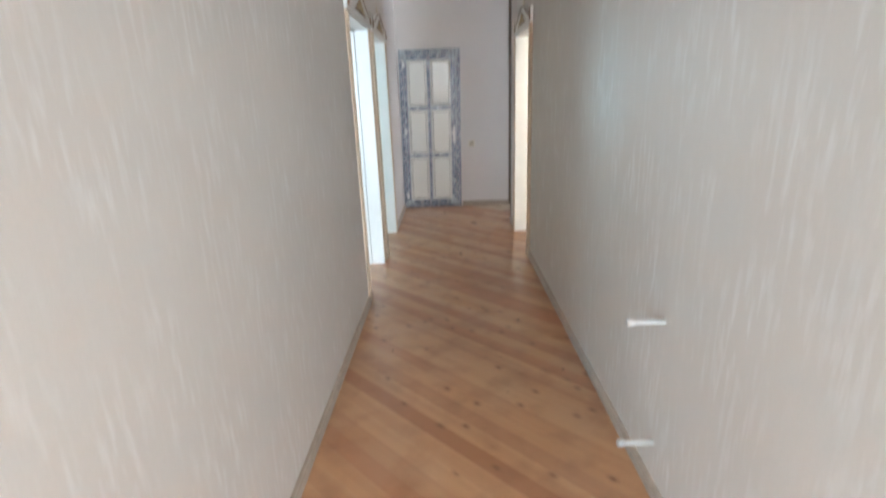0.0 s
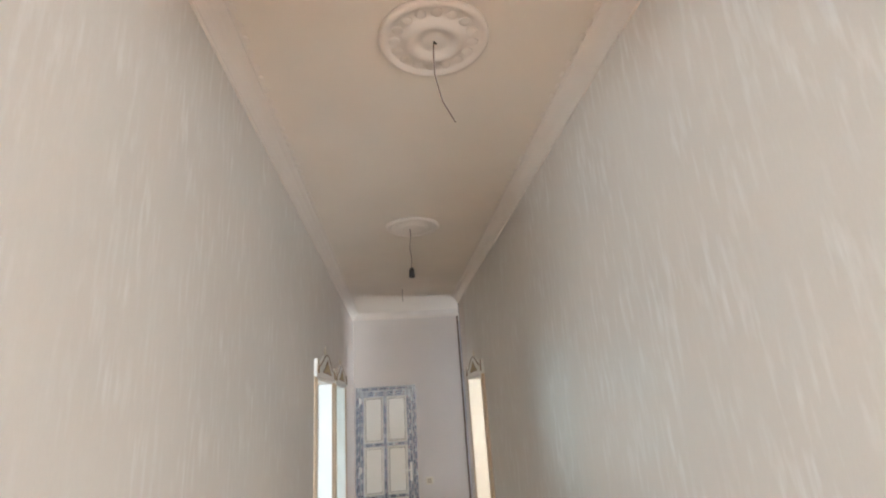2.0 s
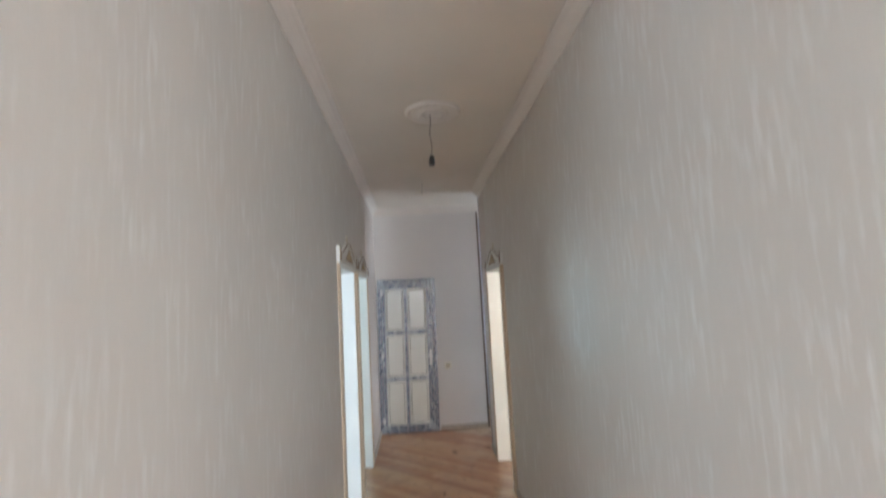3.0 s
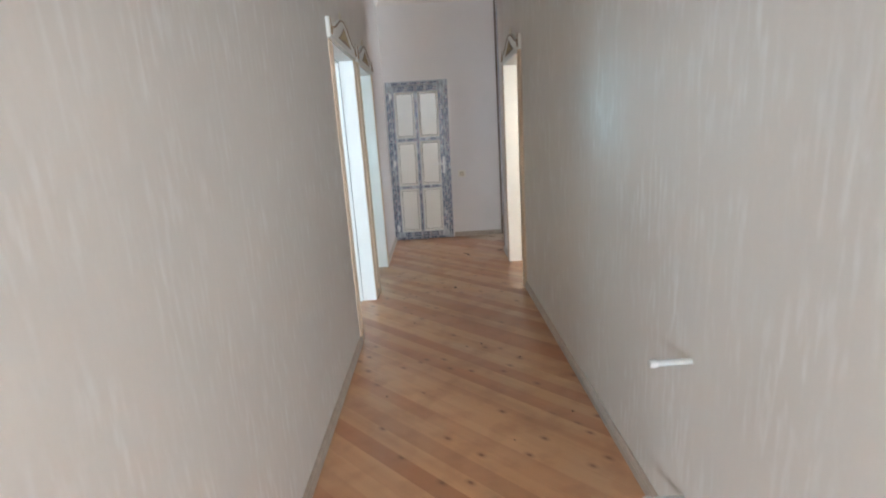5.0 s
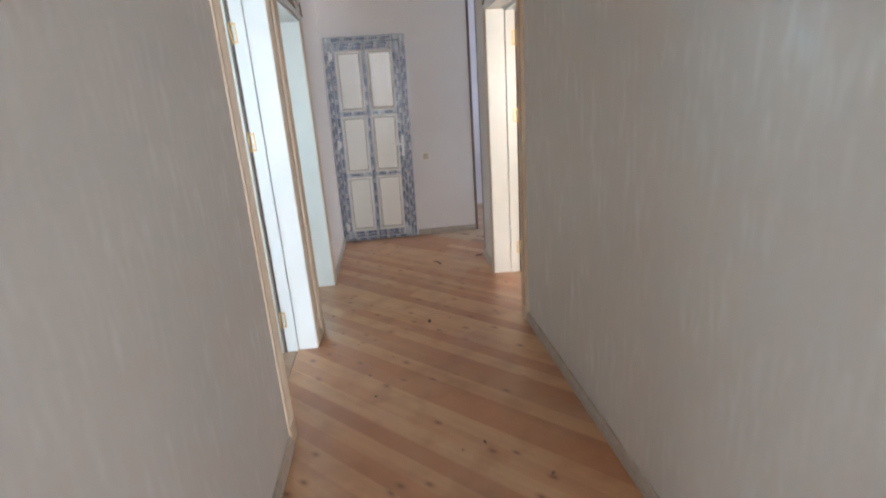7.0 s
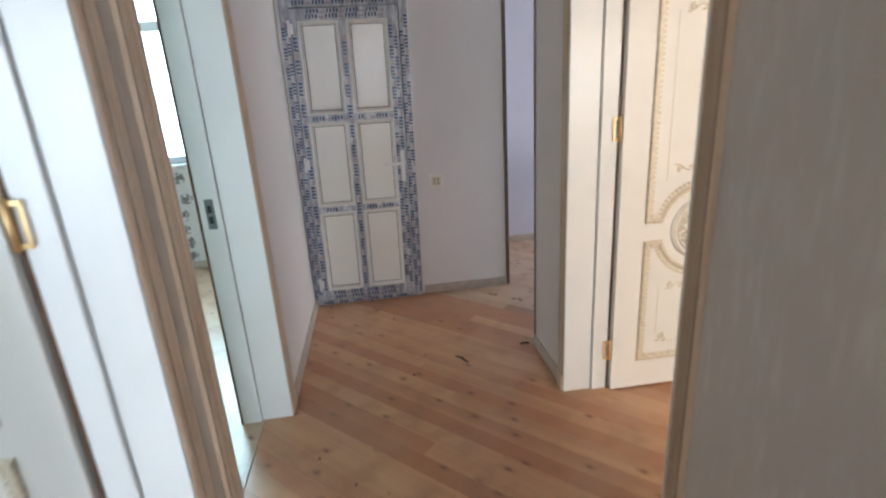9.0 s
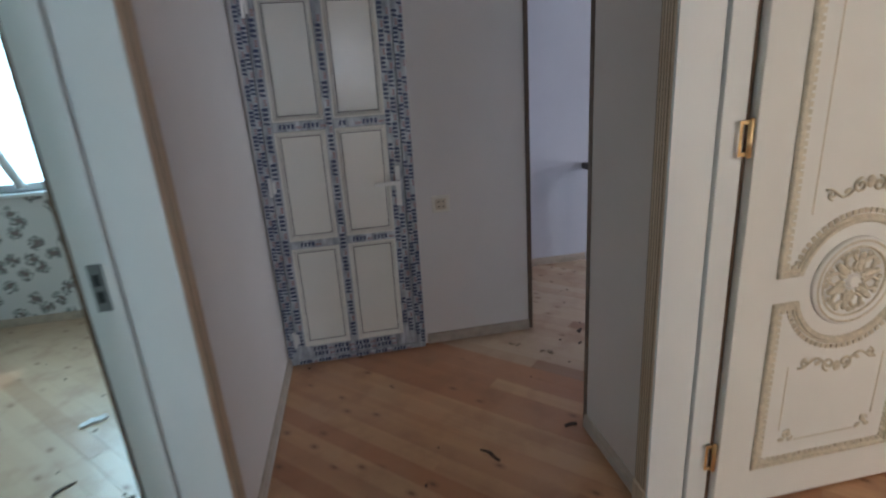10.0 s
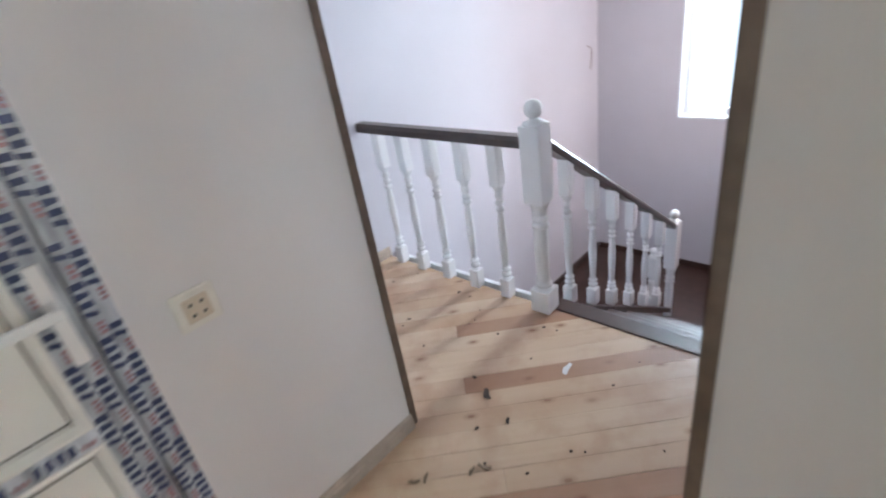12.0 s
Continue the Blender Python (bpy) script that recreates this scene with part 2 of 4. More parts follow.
BARK = paint("bark_chip", (0.055, 0.033, 0.022), 0.8, 0.4, 90, relief=0.6)
CHIPWOOD = paint("wood_chip", (0.27, 0.19, 0.12), 0.7, 0.3, 90)
PAPER = paint("paper_scrap", (0.72, 0.72, 0.72), 0.7, 0.05, 30)
BLUE = paint("blue_plastic", (0.03, 0.16, 0.42), 0.35, 0.1, 20)
POLE = paint("pale_pole", (0.55, 0.52, 0.50), 0.6, 0.15, 12)
DARK = paint("subfloor", (0.06, 0.045, 0.035), 0.8, 0.2, 5)


# ---- mesh helpers ----
def link(name, bm, material, parent=None, smooth=False):
    me = bpy.data.meshes.new(name)
    bm.normal_update()
    bm.to_mesh(me)
    bm.free()
    me.materials.append(material)
    if smooth:
        for p in me.polygons:
            p.use_smooth = True
    o = new(name, me)
    if parent is not None:
        o.parent = parent
    return o


def part(name, bm, material, parent, label="", smooth=False):
    o = link(name, bm, material, parent, smooth)
    return tagged(o, label) if label else o


def empty(name, at, label, category, group="", kind=""):
    e = new(name)
    e.location = at
    return tagged(e, label, category, group, kind)


def box(bm, x0, y0, z0, x1, y1, z1, bev=0.0):
    r = bmesh.ops.create_cube(bm, size=1)
    vs = r["verts"]
    for v in vs:
        v.co = Vector((x0 + (v.co.x + 0.5) * (x1 - x0), y0 + (v.co.y + 0.5) * (y1 - y0), z0 + (v.co.z + 0.5) * (z1 - z0)))
    if bev:
        es = list({e for v in vs for e in v.link_edges})
        bmesh.ops.bevel(bm, geom=es, offset=bev, segments=2, affect="EDGES", profile=0.5)
    return bm


def boxes(*rows, bev=0.0):
    bm = bmesh.new()
    for r in rows:
        box(bm, *r, bev=bev)
    return bm


def lathe(bm, profile, at=(0, 0, 0), seg=20, turn=None):
    """Profile of (radius, height) spun about z."""
    rings = []
    for r, z in profile:
        ring = []
        for k in range(seg):
            a = 2 * math.pi * k / seg
            p = Vector((r * math.cos(a), r * math.sin(a), z))
            if turn is not None:
                p = turn @ p
            ring.append(bm.verts.new(p + Vector(at)))
        rings.append(ring)
    for a, b in zip(rings, rings[1:]):
        for k in range(seg):
            bm.faces.new((a[k], a[(k + 1) % seg], b[(k + 1) % seg], b[k]))
    bm.faces.new(list(reversed(rings[0])))
    bm.faces.new(rings[-1])
    return bm


def sweep(bm, section, path, up=Vector((0, 0, 1)), closed=False):
    """Section of (side, up) carried along a path, mitred at its corners."""
    pts = [Vector(p) for p in path]
    rings = []
    for i, p in enumerate(pts):
        a = pts[i - 1] if (i or closed) else None
        b = pts[(i + 1) % len(pts)] if (i + 1 < len(pts) or closed) else None
        d0 = (p - a).normalized() if a is not None else (b - p).normalized()
        d1 = (b - p).normalized() if b is not None else d0
        d = (d0 + d1).normalized()
        side = d.cross(up).normalized()
        k = 1 / max(0.35, d.dot(d0))
        rings.append([bm.verts.new(p + side * s * k + up * t) for s, t in section])
    n = len(section)
    pairs = list(zip(rings, rings[1:])) + ([(rings[-1], rings[0])] if closed else [])
    for a, b in pairs:
        for k in range(n):
            bm.faces.new((a[k], a[(k + 1) % n], b[(k + 1) % n], b[k]))
    if not closed:
        bm.faces.new(list(reversed(rings[0])))
        bm.faces.new(rings[-1])
    bmesh.ops.recalc_face_normals(bm, faces=bm.faces)
    return bm


def tube(bm, pts, radius, seg=8, taper=False):
    """A round strand along points."""
    pts = [Vector(p) for p in pts]
    rings = []
    for i, p in enumerate(pts):
        d = (pts[min(i + 1, len(pts) - 1)] - pts[max(i - 1, 0)]).normalized()
        ref = Vector((0, 1, 0)) if abs(d.y) < 0.9 else Vector((1, 0, 0))
        u = d.cross(ref).normalized()
        w = d.cross(u)
        r = radius * (1 - 0.7 * i / (len(pts) - 1)) if taper else radius
        rings.append([bm.verts.new(p + (u * math.cos(2 * math.pi * k / seg) + w * math.sin(2 * math.pi * k / seg)) * r) for k in range(seg)])
    for a, b in zip(rings, rings[1:]):
        for k in range(seg):
            bm.faces.new((a[k], a[(k + 1) % seg], b[(k + 1) % seg], b[k]))
    bm.faces.new(list(reversed(rings[0])))
    bm.faces.new(rings[-1])
    bmesh.ops.recalc_face_normals(bm, faces=bm.faces)
    return bm


def blob(bm, at, size, turn=0.0, seg=8):
    """A flattened bud; turned about y."""
    r = bmesh.ops.create_uvsphere(bm, u_segments=seg, v_segments=6, radius=1)
    m = Matrix.Translation(at) @ Matrix.Rotation(turn, 4, "Y") @ Matrix.Diagonal((*size, 1))
    bmesh.ops.transform(bm, matrix=m, verts=r["verts"])
    return bm


# ---- large structure ----
CEIL = 3.13


def wall_x(name, x0, x1, y0, y1, material, holes=(), z0=0.0, z1=CEIL):
    """A wall along y, with openings (y0, y1, z0, z1)."""
    bm = bmesh.new()
    y = y0
    for a, b, lo, hi in sorted(holes):
        box(bm, x0, y, z0, x1, a, z1)
        if lo > z0:
            box(bm, x0, a, z0, x1, b, lo)
        if hi < z1:
            box(bm, x0, a, hi, x1, b, z1)
        y = b
    box(bm, x0, y, z0, x1, y1, z1)
    return tagged(link(name, bm, material), kind="structure")


def wall_y(name, y0, y1, x0, x1, material, holes=(), z0=0.0, z1=CEIL):
    bm = bmesh.new()
    x = x0
    for a, b, lo, hi in sorted(holes):
        if a > x:
            box(bm, x, y0, z0, a, y1, z1)
        if lo > z0:
            box(bm, a, y0, z0, b, y1, lo)
        if hi < z1:
            box(bm, a, y0, hi, b, y1, z1)
        x = b
    box(bm, x, y0, z0, x1, y1, z1)
    return tagged(link(name, bm, material), kind="structure")


DOOR_TOP = 2.08
L1, L2, R1 = (4.60, 5.475), (5.75, 6.605), (5.60, 6.50)
STUB = 7.02
END = 1.510

# Side walls are split near the end to take the warm-lit paper colour.
wall_x("wall_left", -0.228, 0.0, 0.10, 6.65, SILK, [(*L1, 0, DOOR_TOP), (*L2, 0, DOOR_TOP)])
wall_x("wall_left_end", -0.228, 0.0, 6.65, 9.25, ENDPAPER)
wall_x("wall_right", 1.40, 1.60, 0.10, 6.54, SILK, [(*R1, 0, DOOR_TOP)])
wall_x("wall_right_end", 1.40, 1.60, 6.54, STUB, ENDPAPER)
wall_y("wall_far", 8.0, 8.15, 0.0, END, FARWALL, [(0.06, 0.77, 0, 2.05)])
wall_y("wall_back", -5.40, -5.20, -3.60, 4.00, ROOMWALL, [(-2.95, -1.95, 0.7, 2.4), (0.10, 1.30, 0.9, 2.4), (1.95, 2.95, 0.7, 2.4)])
wall_x("wall_back_left", -3.60, -3.40, -5.20, 0.10, ROOMWALL)
wall_x("wall_back_right", 3.80, 4.00, -5.20, 0.10, ROOMWALL)
wall_y("wall_mouth_left", 0.10, 0.30, -3.60, -0.228, ROOMWALL)
wall_y("wall_mouth_right", 0.10, 0.30, 1.60, 4.00, ROOMWALL)
# Unseen header, added to keep back-room light off the upper walls.
wall_y("wall_shade_header", 0.10, 0.22, 0.0, 1.40, ROOMWALL, z0=2.62)
wall_x("wall_hall_side", 1.36, END, 8.15, 9.10, LAVENDER)
wall_y("wall_hall_back", 9.10, 9.30, 1.36, 5.43, LAVENDER, z0=-3.0)
# The hole here is added to let the stairwell fill in.
wall_y("wall_hall_near", 6.85, STUB - 0.003, 1.60, 5.43, LAVENDER, [(4.13, 4.97, 0.45, 1.85)], z0=-3.0)
wall_x("wall_stair", 5.23, 5.43, STUB, 9.10, LAVENDER, [(7.76, 8.36, 0.13, 2.35)], z0=-3.0)
wall_x("wall_right_outer", 3.90, 4.08, 1.30, 6.85, ROOMWALL)
wall_y("wall_right_near", 1.30, 1.50, 1.60, 3.90, ROOMWALL, [(2.2, 3.8, 0.9, 2.3)])
wall_x("wall_left_outer", -3.70, -3.50, 2.30, 9.45, ROOMWALL, [(6.9, 8.3, 1.0, 2.65)])
wall_y("wall_left_near", 2.30, 2.50, -3.50, -0.228, ROOMWALL, [(-2.6, -1.2, 0.9, 2.3)])
wall_y("wall_left_between", 5.56, 5.66, -3.50, -0.228, ROOMWALL)
wall_y("wall_left_far", 9.25, 9.45, -3.50, 0.0, FLORAL, [(-2.15, -0.85, 1.0, 2.65)])
wall_y("wall_stair_under", STUB, 9.10, 2.36, 2.42, LAVENDER, z0=-3.0, z1=-0.22)
tagged(link("ceiling", boxes((-3.7, -5.4, CEIL, 5.43, 9.45, CEIL + 0.2)), PLASTER), kind="structure")
tagged(link("floor_lower", boxes((2.42, STUB, -3.2, 5.23, 9.10, -3.0)), DARK), kind="structure")


# ceiling coving: a cove with two small steps
def coving(name, path):
    cove = [(-0.004, -0.092), (0.010, -0.092), (0.013, -0.080), (0.026, -0.052), (0.048, -0.026), (0.068, -0.013), (0.072, -0.004), (0.080, -0.001), (0.080, 0.003), (-0.004, 0.003)]
    bm = sweep(bmesh.new(), cove, path)
    for p, q in zip(path, path[1:]):
        p, q = Vector(p), Vector(q)
        d = (q - p).normalized()
        side = Vector((d.y, -d.x, 0))
        for k in range(1, int((q - p).length / 0.075)):
            at = p + d * (0.075 * k) + side * 0.083
            if 1.30 > at.x > 0.10 or abs(d.x) < 0.5:
                r = bmesh.ops.create_icosphere(bm, subdivisions=1, radius=1)
                bmesh.ops.transform(bm, matrix=Matrix.Translation((at.x, at.y, CEIL - 0.002)) @ Matrix.Diagonal((0.016 if abs(d.x) < 0.5 else 0.026, 0.026 if abs(d.x) < 0.5 else 0.016, 0.0045, 1)), verts=r["verts"])
    return tagged(link(name, bm, COVING), kind="structure")


coving("coving_corridor_right", [(1.40, STUB, CEIL), (1.40, 0.22, CEIL)])
coving("coving_corridor_left", [(0, 0.22, CEIL), (0, 8.0, CEIL), (END, 8.0, CEIL)])


# skirting boards
def skirting(name, path):
    sec = [(0, 0), (0.017, 0), (0.017, 0.040), (0.013, 0.046), (0.012, 0.056), (0.006, 0.062), (0, 0.062)]
    return tagged(link(name, sweep(bmesh.new(), sec, path), SKIRT), kind="structure")


CW = 0.10
skirting("baseboard_left_near", [(0, 0.22, 0), (0, L1[0] - CW, 0)])
skirting("baseboard_left_mid", [(0, L1[1] + CW, 0), (0, L2[0] - CW, 0)])
skirting("baseboard_left_far", [(0, L2[1] + CW, 0), (0, 7.95, 0)])
skirting("baseboard_right_near", [(1.40, R1[0] - 0.068, 0), (1.40, 0.22, 0)])
skirting("baseboard_right_stub", [(1.40, STUB - 0.02, 0), (1.40, R1[1] + 0.068, 0)])
skirting("baseboard_far", [(0.83, 8.0, 0), (END - 0.022, 8.0, 0)])
skirting("baseboard_hall", [(END, 9.10, 0), (2.40, 9.10, 0)])
skirting("baseboard_left_room", [(-3.50, 9.25, 0), (-0.228, 9.25, 0)])


# brown angle strips on the free wall corners
def corner_strip(name, x, y, sx, sy):
    bm = bmesh.new()
    t, w = 0.004, 0.024
    xs, ys = sorted((x - sx * w, x + sx * t)), sorted((y, y + sy * t))
    box(bm, xs[0], ys[0], 0, xs[1], ys[1], 3.04, 0.001)
    xs, ys = sorted((x, x + sx * t)), sorted((y + sy * t, y - sy * w))
    box(bm, xs[0], ys[0], 0.001, xs[1], ys[1], 3.039, 0.001)
    return tagged(link(name, bm, BROWN), kind="structure")


corner_strip("trim_far_corner", END, 8.0, 1, -1)
corner_strip("trim_stub_corner", 1.40, STUB, -1, 1)


# ---- doorways: liner, jamb, ribbed casing, carved crest ----
def doorway(name, face, inward, y0, y1, depth, label, CW=0.10, T=0.014):
    """Doorway in a wall along y. face: x of the corridor side; inward: +1 or -1 into the room."""
    d = empty(name, (face, (y0 + y1) / 2, 0), label, "door frame", "carved doorways")
    hw = (y1 - y0) / 2
    s = inward
    top = DOOR_TOP

    def bx(bm, xa, ya, za, xb, yb, zb, bev=0.0):
        box(bm, min(xa, xb), min(ya, yb), za, max(xa, xb), max(ya, yb), zb, bev)

    for e in (-1, 1):
        bm = bmesh.new()
        bx(bm, (0.002 - T) * s, e * hw, 0.0, s * depth * 0.58, e * (hw - 0.012), top - 0.012, 0.002)
        part("liner", bm, LINER, d)
        bm = bmesh.new()
        bx(bm, s * (depth * 0.58 + 0.004), e * hw, 0.0, s * (depth + 0.004), e * (hw - 0.026), top - 0.026, 0.003)
        jm = part("jamb", bm, LINER, d)
        bm = bmesh.new()
        bx(bm, s * (depth - 0.006), e * (hw - 0.0255), 0.0, s * (depth + 0.0046), e * (hw - 0.0290), top - 0.03, 0.001)
        part("seal", bm, SEALBROWN, jm)
        # casing: flat board with four ribs near its outer edge and a plinth
        bm = bmesh.new()
        bx(bm, 0, e * (hw + 0.0005), 0.0, -s * T, e * (hw + CW), top + 0.004, 0.002)
        for k in range(4):
            r = CW - 0.0525 + 0.0130 * k
            tube(bm, [(-s * T, e * (hw + r), 0.10), (-s * T, e * (hw + r), top - 0.01)], 0.0040, 8)
        if CW > 0.09:
            for k in range(3):
                r = 0.008 + 0.0105 * k
                tube(bm, [(-s * T, e * (hw + r), 0.10), (-s * T, e * (hw + r), top - 0.01)], 0.0034, 8)
        cas = part("casing", bm, CASING, d, "ribbed tan casing")
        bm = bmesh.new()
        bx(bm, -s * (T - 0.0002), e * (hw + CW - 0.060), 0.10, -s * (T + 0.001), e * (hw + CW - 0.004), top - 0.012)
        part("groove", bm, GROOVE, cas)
        bm = bmesh.new()
        bx(bm, 0, e * (hw + 0.001), 0.0, -s * (T + 0.006), e * (hw + CW + 0.004), 0.09, 0.004)
        part("plinth", bm, CASING, d)
    bm = bmesh.new()
    bx(bm, (0.002 - T) * s, -hw, top, s * depth * 0.58, hw, top - 0.012, 0.002)
    part("head_liner", bm, LINER, d)
    bm = bmesh.new()
    bx(bm, s * (depth * 0.58 + 0.004), -hw, top, s * (depth + 0.004), hw, top - 0.026, 0.003)
    part("head_jamb", bm, LINER, d)

    # crest: ogee-topped board with a carved fan, end strokes and a shell
    W = hw + CW + 0.004
    out = []
    for k in range(41):
        u = -1 + 2 * k / 40
        a = abs(u)
        h = 0.088 + 0.112 * (0.5 + 0.5 * math.cos(math.pi * min(1, a / 0.84))) + (0.035 * math.sin(math.pi * 0.5 * (a - 0.84) / 0.16) if a > 0.84 else 0)
        out.append((u * W, top + 0.006 + h))
    shape = [(-W, top + 0.006), (W, top + 0.006)] + out[::-1]

    def slab(pts, xa, xb):
        bm = bmesh.new()
        fa = bm.faces.new([bm.verts.new((xa, p, q)) for p, q in pts])
        ex = bmesh.ops.extrude_face_region(bm, geom=[fa])
        for v in [v for v in ex["geom"] if isinstance(v, bmesh.types.BMVert)]:
            v.co.x = xb
        bmesh.ops.recalc_face_normals(bm, faces=bm.faces)
        return bm

    crest = part("crest", slab(shape, 0, -s * 0.022), WHITE, d, "cream carved door crest")
    bm = bmesh.new()
    tube(bm, [(-s * 0.022, p, q - 0.008) for p, q in out[4:-4]], 0.0065, 8)
    part("crest_bead", bm, CARVED, crest, "brown-gold bead")
    fan = [(-0.46 * W, top + 0.046), (0.46 * W, top + 0.046)]
    for k in range(25):
        u = 1 - 2 * k / 24
        fan.append((0.46 * W * u * (1 - 0.10 * (1 - abs(u))), top + 0.054 + 0.105 * (1 - abs(u)) ** 1.25))
    part("carved_fan", slab(fan, -s * 0.022, -s * 0.027), CARVED, crest, "brown-gold carved fan")
    bm = bmesh.new()
    for k in range(-4, 5):
        f = abs(k) / 4
        blob(bm, (-s * 0.028, 0.30 * W * k / 4, top + 0.062 + 0.045 * (1 - f)), (0.005, 0.014, 0.042 * (1 - 0.7 * f)))
    part("fan_relief", bm, GOLD, crest)
    for e in (-1, 1):
        bm = bmesh.new()
        tube(bm, [(-s * 0.024, e * W * (0.95 - 0.03 * math.sin(f * 3.1)), top + 0.03 + 0.10 * f) for f in [k / 10 for k in range(11)]], 0.011, 8, True)
        tube(bm, [(-s * 0.024, e * W * 0.90 + 0.016 * math.cos(a), top + 0.060 + 0.022 * math.sin(a)) for a in [0.5 * k for k in range(11)]], 0.006, 6)
        part("scroll", bm, CARVED, crest, "brown-gold scroll")
    bm = bmesh.new()
    for k in range(7):
        a = math.radians(-66 + 22 * k)
        blob(bm, (-s * 0.006, 0.030 * math.sin(a), top + 0.222 + 0.026 * math.cos(a)), (0.006, 0.011, 0.022), 0)
    blob(bm, (-s * 0.006, 0, top + 0.214), (0.007, 0.050, 0.014))
    part("shell", bm, PALEGOLD, crest, "pale shell ornament")
    return d


doorway("doorway", 0.0, -1, *L1, 0.187, "white-lined doorway with ribbed tan casing and carved crest", 0.10, 0.008)
doorway("doorway", 0.0, -1, *L2, 0.228, "white-lined doorway with ribbed tan casing and carved crest")
doorway("doorway", 1.40, 1, *R1, 0.20, "white-lined doorway with ribbed tan casing and carved crest", 0.068, 0.024)

# strike plate on the jamb of the second left doorway
bm = boxes((-0.196, L2[1] - 0.030, 0.990, -0.161, L2[1] - 0.026, 1.120), bev=0.001)
sp = tagged(link("strike_plate", bm, STEEL), "grey steel strike plate set in white jamb", "strike plate")
part("latch_hole", boxes((-0.188, L2[1] - 0.0315, 1.015, -0.170, L2[1] - 0.0295, 1.047), (-0.188, L2[1] - 0.0315, 1.062, -0.170, L2[1] - 0.0295, 1.094)), BLACK, sp)


# ---- ornate door leaf ----
def ring_path(cx, cz, r, a0, a1, n=22):
    return [(cx + r * math.cos(math.radians(a0 + (a1 - a0) * k / n)), 0, cz + r * math.sin(math.radians(a0 + (a1 - a0) * k / n))) for k in range(n + 1)]


def walk_along(path, step):
    """Points and directions at even steps along a closed path."""
    pts = [Vector(p) for p in path] + [Vector(path[0])]
    left = step / 2
    for a, b in zip(pts, pts[1:]):
        d = b - a
        length = d.length
        if length < 1e-6:
            continue
        d /= length
        while left < length:
            yield a + d * left, d
            left += step
        left -= length


def spiral(cx, cz, r, start, turns, sense, n=26):
    return [(cx + r * (1 - 0.8 * k / n) * math.cos(start + sense * turns * 2 * math.pi * k / n), 0, cz + r * (1 - 0.8 * k / n) * math.sin(start + sense * turns * 2 * math.pi * k / n)) for k in range(n + 1)]


